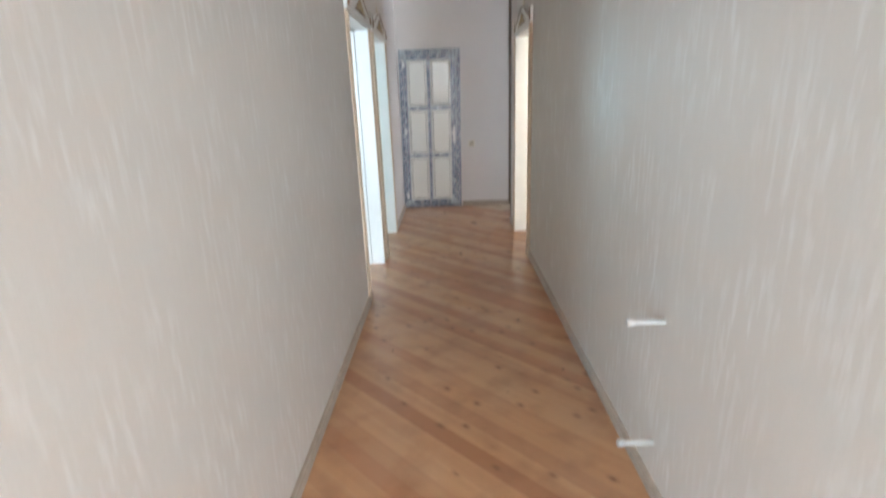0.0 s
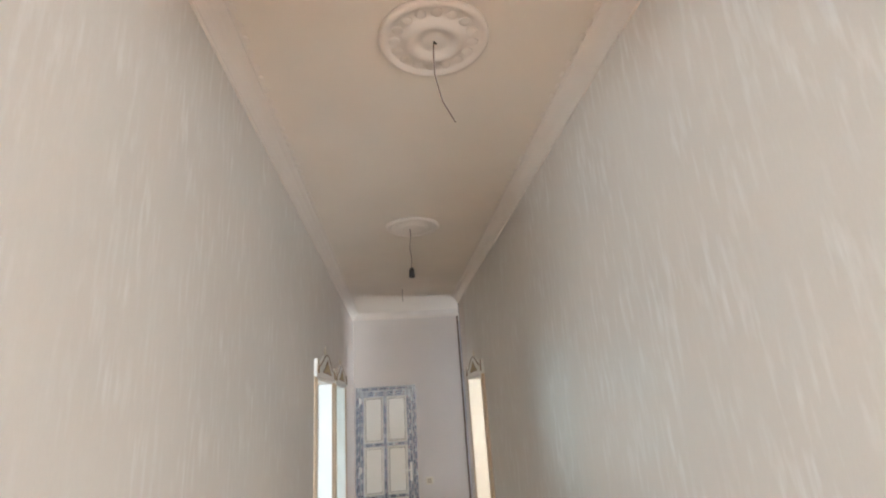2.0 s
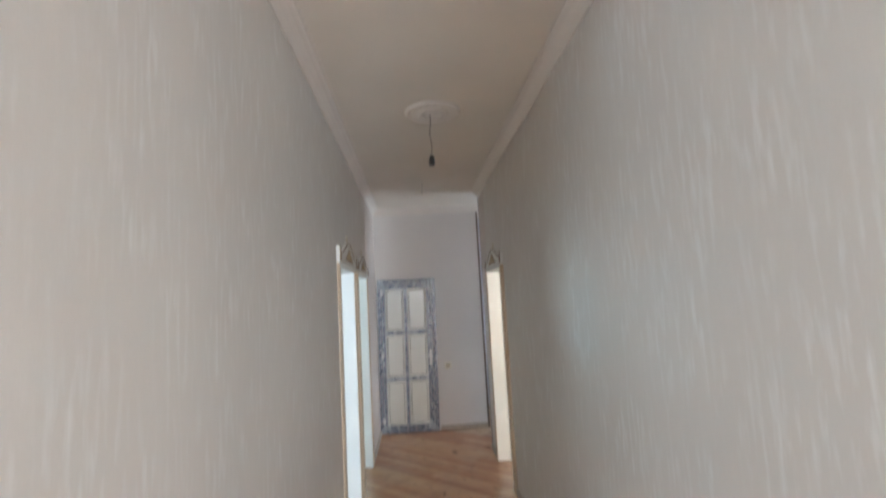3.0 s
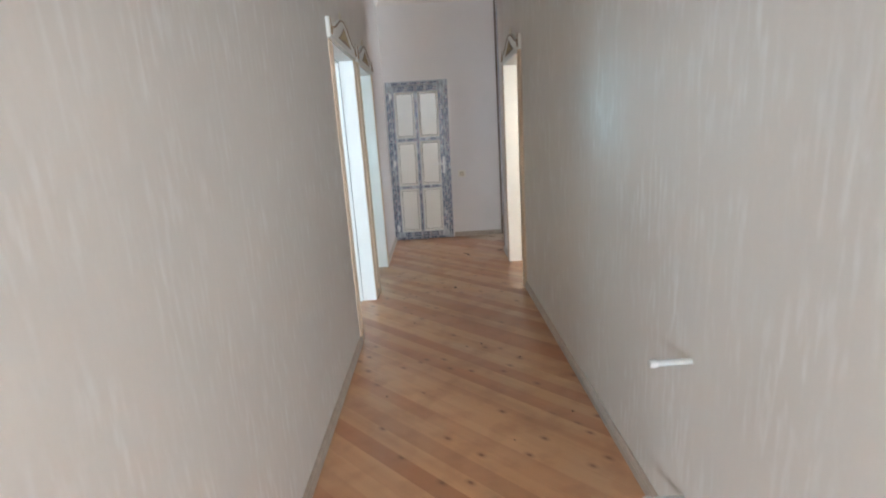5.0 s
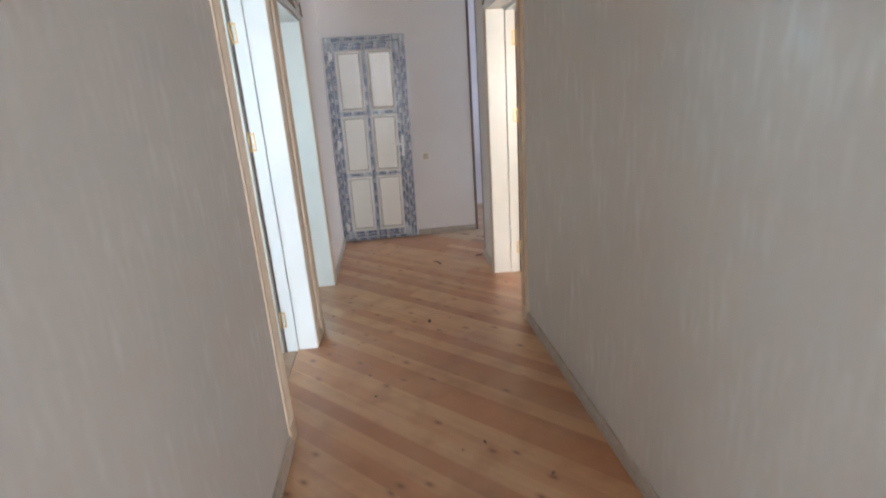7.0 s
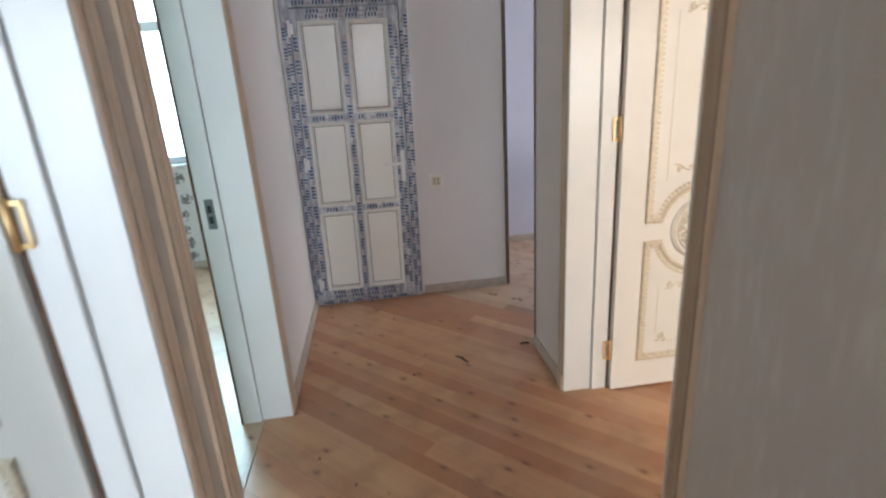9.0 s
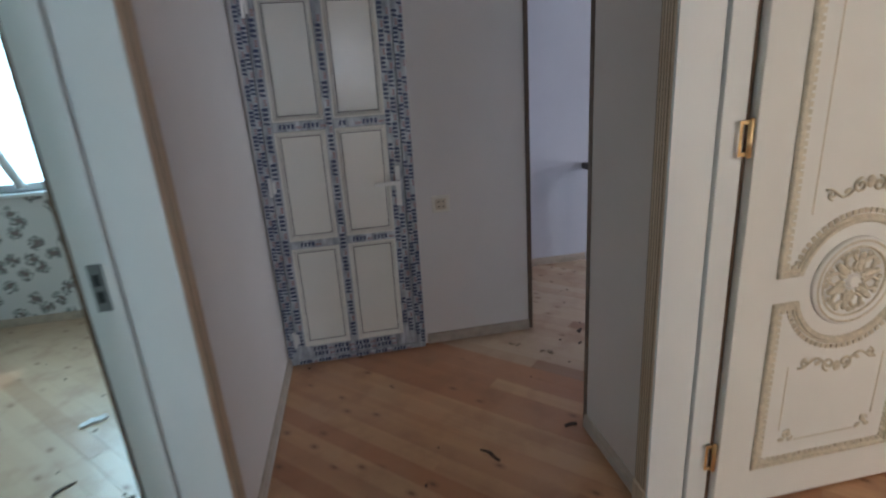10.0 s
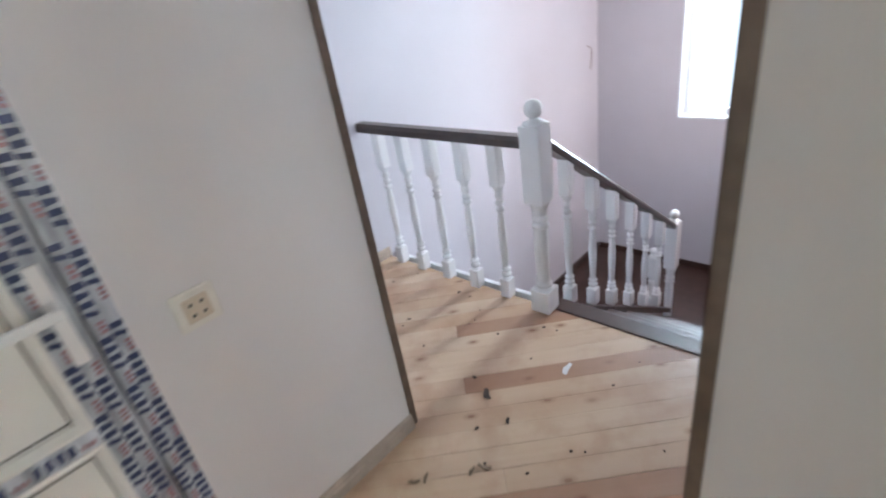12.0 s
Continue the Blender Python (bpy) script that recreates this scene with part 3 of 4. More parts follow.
def carved_leaf_door():
    """Leaf from its hinge side at x = 0, front at y = 0 facing -y."""
    W, H, C, M = 0.81, 2.035, 0.405, 0.825
    d = empty("carved_door", (0, 0, 0), "cream white open door with gold carved mouldings and medallion", "door", "carved doors")
    part("leaf", boxes((0, 0, 0.008, W, 0.04, H), bev=0.003), WHITE, d)
    lo, hi = 0.14, W - 0.14
    r = 0.205
    du = math.sqrt(r * r - 0.055 ** 2)
    a = math.degrees(math.asin(0.055 / r))
    upper = [(lo, 0, 0.88), (lo, 0, 1.88), (hi, 0, 1.88), (hi, 0, 0.88)] + ring_path(C, M, r, a, 180 - a)
    lower = [(lo, 0, 0.77), (C - du, 0, 0.77)] + ring_path(C, M, r, 180 + a, 360 - a)[1:] + [(hi, 0, 0.77), (hi, 0, 0.17), (lo, 0, 0.17)]
    lower = lower[::-1]
    toward = Vector((0, -1, 0))
    for nm, path in (("upper_moulding", upper), ("lower_moulding", lower[::-1])):
        sec = [(-0.013, 0), (-0.013, 0.006), (-0.007, 0.011), (0.002, 0.011), (0.006, 0.005), (0.013, 0.005), (0.013, 0)]
        mo = part(nm, sweep(bmesh.new(), sec, path, toward, True), PALEGOLD, d, "gold patinated moulding")
        bm = bmesh.new()
        cx = sum(p[0] for p in path) / len(path)
        inner = []
        n = len(path)
        for i, p in enumerate(path):
            p, q, w = Vector(p), Vector(path[i - 1]), Vector(path[(i + 1) % n])
            t = ((p - q).normalized() + (w - p).normalized()).normalized()
            side = t.cross(toward)
            inner.append(p + side * 0.024)
        centre = Vector((C, 0, 1.4 if nm == "upper_moulding" else 0.4))
        if (inner[0] - centre).length > (Vector(path[0]) - centre).length:
            inner = [Vector(p) * 2 - q for p, q in zip([Vector(p) for p in path], inner)]
        for p, t in walk_along(inner, 0.0215):
            m = Matrix.Translation(p) @ Matrix(((t.x, 0, -t.z, 0), (0, 1, 0, 0), (t.z, 0, t.x, 0), (0, 0, 0, 1)))
            vs = bmesh.ops.create_cube(bm, size=1, matrix=m @ Matrix.Diagonal((0.014, 0.009, 0.014, 1)))
        part("dentils", bm, PALEGOLD, mo, "small gold key blocks")
    # medallion
    med = part("medallion", lathe(bmesh.new(), [(0.148, 0), (0.148, 0.006), (0.141, 0.013), (0.130, 0.013), (0.124, 0.006), (0.119, 0.010), (0.112, 0.010), (0.108, 0.003), (0.02, 0.003)], (C, 0, M), 48, Matrix.Rotation(math.pi / 2, 4, "X")), WHITE, d, "round carved medallion", smooth=True)
    bm = bmesh.new()
    for rr in (0.135, 0.115):
        tube(bm, [(C + rr * math.cos(k * math.pi / 24), -0.012 if rr > 0.12 else -0.009, M + rr * math.sin(k * math.pi / 24)) for k in range(49)], 0.0042, 6)
    part("medallion_ring", bm, PALEGOLD, med)
    bm = bmesh.new()
    for k in range(6):
        t = k * math.pi / 3 + 0.3
        ct, st = math.cos(t), math.sin(t)
        blob(bm, (C + 0.062 * ct, -0.006, M + 0.062 * st), (0.030, 0.009, 0.013), -t)
        blob(bm, (C + 0.084 * ct, -0.007, M + 0.084 * st), (0.014, 0.009, 0.011), -t)
        for e in (-1, 1):
            t2 = t + e * 0.33
            blob(bm, (C + 0.082 * math.cos(t2), -0.006, M + 0.082 * math.sin(t2)), (0.022, 0.007, 0.006), -t2 - e * 0.5)
            blob(bm, (C + 0.055 * math.cos(t2), -0.006, M + 0.055 * math.sin(t2)), (0.017, 0.006, 0.005), -t2 + e * 0.5)
            tube(bm, [(p[0], -0.006, p[2]) for p in spiral(C + 0.093 * math.cos(t + e * 0.42), M + 0.093 * math.sin(t + e * 0.42), 0.010, t, 1.2, e, 12)], 0.0026, 5)
    for k in range(12):
        t = (k + 0.5) * math.pi / 6 + 0.3
        blob(bm, (C + 0.098 * math.cos(t), -0.005, M + 0.098 * math.sin(t)), (0.010, 0.006, 0.008), -t)
        blob(bm, (C + 0.040 * math.cos(t), -0.005, M + 0.040 * math.sin(t)), (0.011, 0.006, 0.005), -t)
    part("rosette_leaves", bm, PALEGOLD, med, "gold leaf carving")
    bm = bmesh.new()
    lathe(bm, [(0.024, 0), (0.024, 0.008), (0.018, 0.012), (0.001, 0.012)], (C, 0, M), 6, Matrix.Rotation(math.pi / 2, 4, "X"))
    part("rosette_centre", bm, WHITE, med)

    # scrolls over and under the medallion, corner sprigs, thin inner lines
    def scrollwork(z, up):
        bm = bmesh.new()
        for e in (-1, 1):
            tube(bm, [(p[0], -0.003, p[2]) for p in spiral(C + e * 0.032, z + up * 0.008, 0.024, math.pi / 2 * up, 1.3, -e * up)], 0.0042, 6)
            tube(bm, [(C + e * (0.05 + 0.10 * k / 12), -0.003, z - up * (0.018 * math.sin(math.pi * k / 12 * 1.6) + 0.012 * k / 12)) for k in range(13)], 0.004, 6)
            tube(bm, [(p[0], -0.003, p[2]) for p in spiral(C + e * 0.125, z - up * 0.012, 0.016, -math.pi / 2 * up, 1.2, e * up)], 0.0036, 6)
            blob(bm, (C + e * 0.075, -0.003, z - up * 0.004), (0.014, 0.005, 0.007), 0.5 * e)
        blob(bm, (C, -0.004, z + up * 0.018), (0.016, 0.006, 0.020))
        return bm

    part("upper_scroll", scrollwork(1.125, 1), PALEGOLD, d, "gold scroll ornament")
    part("lower_scroll", scrollwork(0.54, -1), PALEGOLD, d, "gold scroll ornament")
    bm = scrollwork(1.76, -1)
    for k in range(5):
        blob(bm, (C + 0.012 * (-1) ** k, -0.004, 1.73 - 0.028 * k), (0.018 - 0.002 * k, 0.006, 0.018))
    blob(bm, (C, -0.004, 1.60), (0.008, 0.005, 0.022))
    part("top_drop", bm, PALEGOLD, d, "gold hanging leaf ornament")
    for e in (-1, 1):
        bm = bmesh.new()
        for k in range(4):
            blob(bm, (C + e * (0.172 - 0.012 * k), -0.003, 0.26 + 0.014 * (k % 3)), (0.014, 0.004, 0.007), 0.8 * k)
        tube(bm, [(p[0], -0.003, p[2]) for p in spiral(C + e * 0.155, 0.285, 0.016, 0, 1.2, e, 14)], 0.003, 5)
        part("corner_sprig", bm, PALEGOLD, d)
    bm = bmesh.new()
    for e in (-1, 1):
        box(bm, C + e * 0.185 - 0.0015, -0.002, 0.30, C + e * 0.185 + 0.0015, 0.001, 0.545)
        box(bm, C + e * 0.185 - 0.0015, -0.002, 1.06, C + e * 0.185 + 0.0015, 0.001, 1.76)
    box(bm, C - 0.12, -0.002, 0.2485, C + 0.12, 0.001, 0.2515)
    part("inner_line", bm, PALEGOLD, d, "thin gold lines")
    return d


def hinge(x, y, z, s):
    """Brass flag hinge: open loop leaf on the jamb, knuckle and leaf on the door edge."""
    h = empty("door_hinge", (x, y, z), "polished brass hinge between white jamb and door", "hinge", "brass hinges")
    bm = boxes((-0.030, -0.006, -0.050, -0.006, -0.002, -0.038), (-0.030, -0.006, 0.038, -0.006, -0.002, 0.050), (-0.030, -0.006, -0.038, -0.022, -0.002, 0.038), bev=0.001)
    bmesh.ops.transform(bm, matrix=Matrix.Diagonal((s, 1, 1, 1)), verts=bm.verts)
    bmesh.ops.recalc_face_normals(bm, faces=bm.faces)
    part("jamb_leaf", bm, BRASS, h)
    part("knuckle", lathe(bmesh.new(), [(0.004, -0.056), (0.0075, -0.052), (0.0075, 0.052), (0.004, 0.056)], (0, -0.008, 0), 12), BRASS, h, smooth=True)
    bm = boxes((0.004, -0.005, -0.036, 0.024, -0.001, 0.036), bev=0.001)
    bmesh.ops.transform(bm, matrix=Matrix.Diagonal((s, 1, 1, 1)), verts=bm.verts)
    bmesh.ops.recalc_face_normals(bm, faces=bm.faces)
    part("door_leaf", bm, BRASS, h)
    return h


door_r = carved_leaf_door()
door_r.matrix_basis = pose(1.606, 6.442, 0)
copy_thing(door_r, pose(-0.196 - 0.81, 5.424, 0))
for z in (0.225, 1.30, 1.86):
    hinge(1.598, 6.464, z, 1)
    hinge(-0.188, 5.444, z, -1)


# ---- film-wrapped door at the corridor's end ----
def sheared(bm, k=0.014):
    for v in bm.verts:
        v.co.x += k * v.co.z
    return bm


fd = empty("film_wrapped_door", (0.0, 8.0, 0.0), "closed cream plastic door still wrapped in printed protective film", "door")
# frame: outer profile and sash, with small steps
FW, FH = 0.812, 2.108
frame_bm = boxes((0.0, -0.050, 0.004, 0.055, 0.06, FH), (FW - 0.055, -0.050, 0.004, FW, 0.06, FH), (0.055, -0.050, FH - 0.055, FW - 0.055, 0.06, FH), (0.055, -0.050, 0.004, FW - 0.055, 0.06, 0.035), bev=0.005)
part("door_frame", sheared(frame_bm), FILM, fd, "frame wrapped in grey-blue printed film")
COLS, ROWS = ((0.105, 0.366), (0.414, 0.682)), ((0.112, 0.708), (0.752, 1.338), (1.388, 1.975))
sash = part("sash", sheared(boxes((0.058, -0.040, 0.038, 0.105, 0.04, FH - 0.058), (0.682, -0.040, 0.038, FW - 0.058, 0.04, FH - 0.058), (0.366, -0.040, 0.112, 0.414, 0.04, 1.975),
                                  (0.105, -0.0398, 0.038, 0.682, 0.04, 0.112), (0.105, -0.0398, 1.975, 0.682, 0.04, FH - 0.058), (0.105, -0.0395, 0.708, 0.366, 0.04, 0.752), (0.414, -0.0395, 0.708, 0.682, 0.04, 0.752),
                                  (0.105, -0.0395, 1.338, 0.366, 0.04, 1.388), (0.414, -0.0395, 1.338, 0.682, 0.04, 1.388), bev=0.003)), FILM, fd)
for c0, c1 in COLS:
    for r0, r1 in ROWS:
        bm = boxes((c0 + 0.002, -0.022, r0 + 0.002, c1 - 0.002, 0.0, r1 - 0.002))
        if r0 > 1.3:
            for v in bm.verts:
                v.co.y -= 0.031 * (v.co.z - r1) if v.co.y < -0.01 else 0.0
        part("door_panel", sheared(bm), PVC, fd, "smooth cream panel")
        rim = [(c0 + 0.012, -0.022, r0 + 0.012), (c0 + 0.012, -0.022, r1 - 0.012), (c1 - 0.012, -0.022, r1 - 0.012), (c1 - 0.012, -0.022, r0 + 0.012)]
        sec = [(-0.0115, 0), (-0.0115, 0.019), (-0.004, 0.021), (0.010, 0.008), (0.0115, 0)]
        part("glazing_bead", sheared(sweep(bmesh.new(), sec, rim, Vector((0, -1, 0)), True)), PVC, fd)
        g = 0.027
        bm = boxes((c0 + g, -0.0235, r0 + g, c0 + g + 0.004, -0.0221, r1 - g), (c1 - g - 0.004, -0.0235, r0 + g, c1 - g, -0.0221, r1 - g), (c0 + g, -0.0236, r0 + g, c1 - g, -0.0222, r0 + g + 0.004), (c0 + g, -0.0236, r1 - g - 0.004, c1 - g, -0.0222, r1 - g))
        part("gasket", sheared(bm), SEAL, fd)


# four plain marks that make up one printed word, as outlines in a unit square
MARKS = ([(0.0, 0.0), (0.7, 0.0), (1.0, 1.0), (0.3, 1.0)], [(0.08, 0.0), (0.92, 0.0), (0.92, 1.0), (0.08, 1.0)], [(0.2, 0.0), (0.8, 0.0), (1.0, 1.0), (0.0, 1.0)], [(0.04, 0.0), (0.96, 0.0), (0.96, 1.0), (0.04, 1.0)])


def print_words(columns, along_z, blue, red, rnd):
    """Rows of words of four plain marks, in blue, each with a short red-brown tail."""
    def mark(bm, outline, depth, place):
        front = [bm.verts.new((x, -depth - 0.0007, z)) for x, z in map(place, outline)]
        f = bm.faces.new(front)
        f.normal_update()
        if f.normal.y > 0:
            f.normal_flip()

    for pos, a, b, depth, size in columns:
        t = a + rnd.uniform(0, 0.06)
        step, w = size * 0.84, size * 0.62
        while t < b - 4 * step:
            faint = rnd.random()
            for k, outline in enumerate(MARKS):
                if faint < 0.06 and k > 1:
                    continue
                if along_z:
                    mark(blue, outline, depth, lambda p: (pos + size * (0.5 - p[1]), t + k * step + w * p[0]))
                else:
                    mark(blue, outline, depth, lambda p: (t + k * step + w * p[0], pos + size * (p[1] - 0.5)))
            t += 4 * step + 0.003
            for k in range(3):
                bar = [(0.0, 0.0), (0.72, 0.0), (0.72, 1.0), (0.0, 1.0)]
                u, h = t + k * size * 0.42, size * 0.5
                if along_z:
                    mark(red, bar, depth, lambda p: (pos + size * 0.5 - h * p[1], u + size * 0.42 * p[0]))
                else:
                    mark(red, bar, depth, lambda p: (u + size * 0.42 * p[0], pos - size * 0.5 + h * p[1]))
            t += size * 1.4 + rnd.uniform(0.0, 0.006)


rnd = random.Random(4)
blue, red = bmesh.new(), bmesh.new()
FRAME, SASH, BAR = 0.050, 0.040, 0.0395
print_words([(0.014, 0.04, 2.05, FRAME, 0.024), (0.041, 0.04, 2.05, FRAME, 0.024), (0.081, 0.12, 2.0, SASH, 0.028), (0.698, 0.12, 2.0, SASH, 0.026), (0.730, 0.12, 0.88, SASH, 0.026),
             (0.730, 1.13, 2.0, SASH, 0.026), (0.770, 0.04, 2.05, FRAME, 0.025), (0.798, 0.04, 2.05, FRAME, 0.025), (0.390, 0.13, 1.96, SASH, 0.027)], True, blue, red, rnd)
print_words([(0.020, 0.06, 0.76, FRAME, 0.022), (0.060, 0.11, 0.69, BAR + 0.0003, 0.025), (0.092, 0.11, 0.69, BAR + 0.0003, 0.025), (0.730, 0.11, 0.36, BAR, 0.024), (0.730, 0.42, 0.67, BAR, 0.024),
             (1.363, 0.11, 0.36, BAR, 0.025), (1.363, 0.42, 0.67, BAR, 0.025), (2.000, 0.11, 0.69, BAR + 0.0003, 0.025), (2.030, 0.11, 0.69, BAR + 0.0003, 0.025), (2.081, 0.06, 0.76, FRAME, 0.025)], False, blue, red, rnd)
tagged(part("film_print", sheared(blue), PRINTBLUE, fd, "dark blue repeated print"), kind="stuff")
tagged(part("film_print_tail", sheared(red), PRINTRED, fd, "small dark red print"), kind="stuff")
hd = part("door_handle", sheared(boxes((0.708, -0.048, 0.895, 0.736, -0.0405, 1.115), bev=0.004)), PLUG, fd, "white lever handle")
bm = bmesh.new()
lathe(bm, [(0.011, 0), (0.011, 0.045), (0.009, 0.05)], (0.735, -0.048, 1.03), 12, Matrix.Rotation(math.pi / 2, 4, "X"))
box(bm, 0.605, -0.105, 1.018, 0.748, -0.092, 1.040, 0.004)
part("lever", bm, PLUG, hd)
for z in (0.17, 1.06, 1.93):
    bm = lathe(bmesh.new(), [(0.006, -0.05), (0.010, -0.046), (0.010, 0.046), (0.006, 0.05)], (0.052, -0.056, z), 12)
    box(bm, 0.048, -0.054, z - 0.03, 0.078, -0.041, z + 0.03, 0.002)
    part("door_hinge", sheared(bm), PLUG, fd, "white plastic hinge")

# socket on the end wall
so = empty("wall_socket", (0.972, 8.0, 0.870), "beige square double wall socket on the end wall", "socket")
part("cover_plate", boxes((-0.052, -0.011, -0.050, 0.052, 0, 0.050), bev=0.005), BEIGEPLATE, so)
part("insert", boxes((-0.031, -0.014, -0.031, 0.031, -0.010, 0.031), bev=0.003), INSERT, so)
for x in (-0.013, 0.013):
    for z in (-0.014, 0.014):
        part("pin_hole", lathe(bmesh.new(), [(0.0045, 0), (0.0045, 0.002), (0.003, 0.0022)], (x, -0.0135, z), 10, Matrix.Rotation(math.pi / 2, 4, "X")), BLACK, so)


# ---- ceiling roses, cords ----
def rose(x, y, r, label):
    e = empty("ceiling_rose", (x, y, CEIL), label, "ceiling rose", "plaster ceiling roses")
    prof = [(r, 0), (r, -0.008), (r * 0.965, -0.019), (r * 0.90, -0.022), (r * 0.84, -0.012), (r * 0.78, -0.009), (r * 0.60, -0.011), (r * 0.52, -0.022), (r * 0.45, -0.027), (r * 0.36, -0.024), (r * 0.30, -0.012), (r * 0.20, -0.010), (r * 0.12, -0.016), (0.001, -0.017)]
    part("rose_disc", lathe(bmesh.new(), prof, seg=56), COVING, e, smooth=True)
    bm = bmesh.new()
    for k in range(16):
        a = 2 * math.pi * k / 16
        r0 = bmesh.ops.create_uvsphere(bm, u_segments=8, v_segments=6, radius=1)
        m = Matrix.Translation((r * 0.70 * math.cos(a), r * 0.70 * math.sin(a), -0.010)) @ Matrix.Rotation(a, 4, "Z") @ Matrix.Diagonal((r * 0.115, r * 0.10, 0.0034, 1))
        bmesh.ops.transform(bm, matrix=m, verts=r0["verts"])
    part("rose_leaves", bm, COVING, e, smooth=True)
    return e


rose(0.756, 2.31, 0.205, "white plaster ceiling rose with bare cable")
rose(0.742, 4.34, 0.20, "white plaster ceiling rose with lamp holder cord")

c1 = tagged(link("ceiling_cable", tube(bmesh.new(), [(0.756, 2.31, CEIL - 0.012), (0.752, 2.312, 3.08), (0.752, 2.325, 2.99), (0.778, 2.36, 2.90), (0.826, 2.40, 2.835)], 0.0022, 6), CABLE), "bare brown cable hanging from plaster ceiling rose", "cable")
part("bare_end", tube(bmesh.new(), [(0.756, 2.308, 3.117), (0.757, 2.300, 3.105), (0.764, 2.298, 3.098)], 0.004, 6), BLACK, c1)

lamp = empty("lamp_holder", (0.720, 4.36, CEIL), "black lamp holder hanging on a thin twisted cord", "lamp holder")
part("cord", tube(bmesh.new(), [(0.006 * math.sin(k), 0.003 * math.cos(k * 1.3), -0.012 - 0.0305 * k) for k in range(11)], 0.0026, 6), CABLE, lamp)
part("holder", lathe(bmesh.new(), [(0.006, -0.315), (0.014, -0.322), (0.020, -0.338), (0.022, -0.385), (0.018, -0.392), (0.014, -0.390)], seg=18), BLACK, lamp, smooth=True)
tagged(link("ceiling_cable", tube(bmesh.new(), [(0.690, 6.42, CEIL - 0.012), (0.692, 6.424, 3.07), (0.687, 6.428, 3.02), (0.690, 6.43, 2.975)], 0.0026, 6), CABLE), "short bare cable hanging from the corridor ceiling", "cable")


# ---- pipe stubs in the right wall ----
def pipe_stub(y, z, dy):
    p = empty("pipe_stub", (1.40, y, z), "white plastic pipe stub sticking out of the wall", "pipe", "pipe stubs")
    turn = Matrix.Rotation(-math.pi / 2, 4, "Y")
    part("pipe", lathe(bmesh.new(), [(0.0105, -0.005), (0.0105, 0.118)], seg=16, turn=turn), PIPE, p, smooth=True)
    part("pipe_cap", lathe(bmesh.new(), [(0.014, 0.112), (0.0145, 0.116), (0.0145, 0.132), (0.012, 0.136), (0.001, 0.136)], seg=16, turn=turn), PIPE, p, "white cap")
    return p


pipe_stub(2.560, 0.715, 0)
pipe_stub(2.560, 0.205, 0)


# ---- balustrade and stairs ----
SLIM = [(0.95, 0.0), (0.55, 0.025), (0.95, 0.055), (0.60, 0.085), (0.90, 0.11), (0.55, 0.14), (0.62, 0.20), (0.80, 0.45), (0.72, 0.60), (0.52, 0.74), (0.85, 0.77), (0.50, 0.80), (0.80, 0.83), (0.48, 0.86), (0.75, 0.90), (0.58, 0.94), (0.98, 1.0)]
STOUT = [(0.96, 0.0), (0.74, 0.03), (0.84, 0.06), (0.68, 0.10), (0.66, 0.22), (0.74, 0.50), (0.72, 0.64), (0.66, 0.72), (0.84, 0.75), (0.64, 0.79), (0.80, 0.82), (0.64, 0.86), (0.70, 0.92), (0.96, 1.0)]


def turned(h, w, square_top, square_bot, smoothness=16, shape=SLIM):
    """Square-ended turned post of height h and width w: blocks and turning, as one mesh."""
    bm = bmesh.new()
    box(bm, -w / 2, -w / 2, 0, w / 2, w / 2, square_bot, 0.004)
    box(bm, -w / 2, -w / 2, h - square_top, w / 2, w / 2, h, 0.004)
    a, b = square_bot - 0.002, h - square_top + 0.002
    L = b - a
    r = w / 2
    lathe(bm, [(q * r, a + f * L) for q, f in shape], seg=smoothness)
    return bm


def newel(name, h, w, at, label, parent=None):
    e = empty(name, at, label, "newel post", "newel posts")
    bm = turned(h, w, 0.34 * h / 0.9, 0.12, 20, STOUT)
    part("post", bm, GLOSS, e)
    prof = [(w * 0.50, h), (w * 0.50, h + 0.008), (w * 0.28, h + 0.016), (w * 0.20, h + 0.024)]
    R = w * 0.40
    for k in range(1, 12):
        a = -math.pi / 2 + math.pi * k / 12 + 0.12
        prof.append((max(0.001, R * math.cos(a)), h + 0.022 + R + R * math.sin(a)))
    part("ball", lathe(bmesh.new(), prof, seg=24), GLOSS, e, "white ball finial", smooth=True)
    return e


bal = empty("landing_balustrade", (2.39, 8.5, 0), "white turned balusters under a dark wooden handrail", "balustrade")
first = None
for y in (8.965, 8.785, 8.585, 8.385, 8.185):
    if first is None:
        first = part("baluster", turned(0.802, 0.055, 0.20, 0.105), GLOSS, bal)
        o = first
    else:
        o = new("baluster", first.data)
        o.parent = bal
    o.location = (0, y - 8.5, 0)
part("handrail", sweep(bmesh.new(), [(-0.032, 0), (-0.032, 0.030), (-0.024, 0.048), (0.024, 0.048), (0.032, 0.030), (0.032, 0)], [(0, 0.598, 0.800), (0, -0.49, 0.800)]), RAILWOOD, bal, "dark brown handrail")
part("kerb_strip", boxes((0.036, -0.50, -0.20, 0.060, 0.598, 0.012), bev=0.003), GLOSS, bal, "white edge strip")
newel("newel_post", 0.900, 0.096, (2.385, 7.965, 0), "white turned newel post with ball at the stair head")

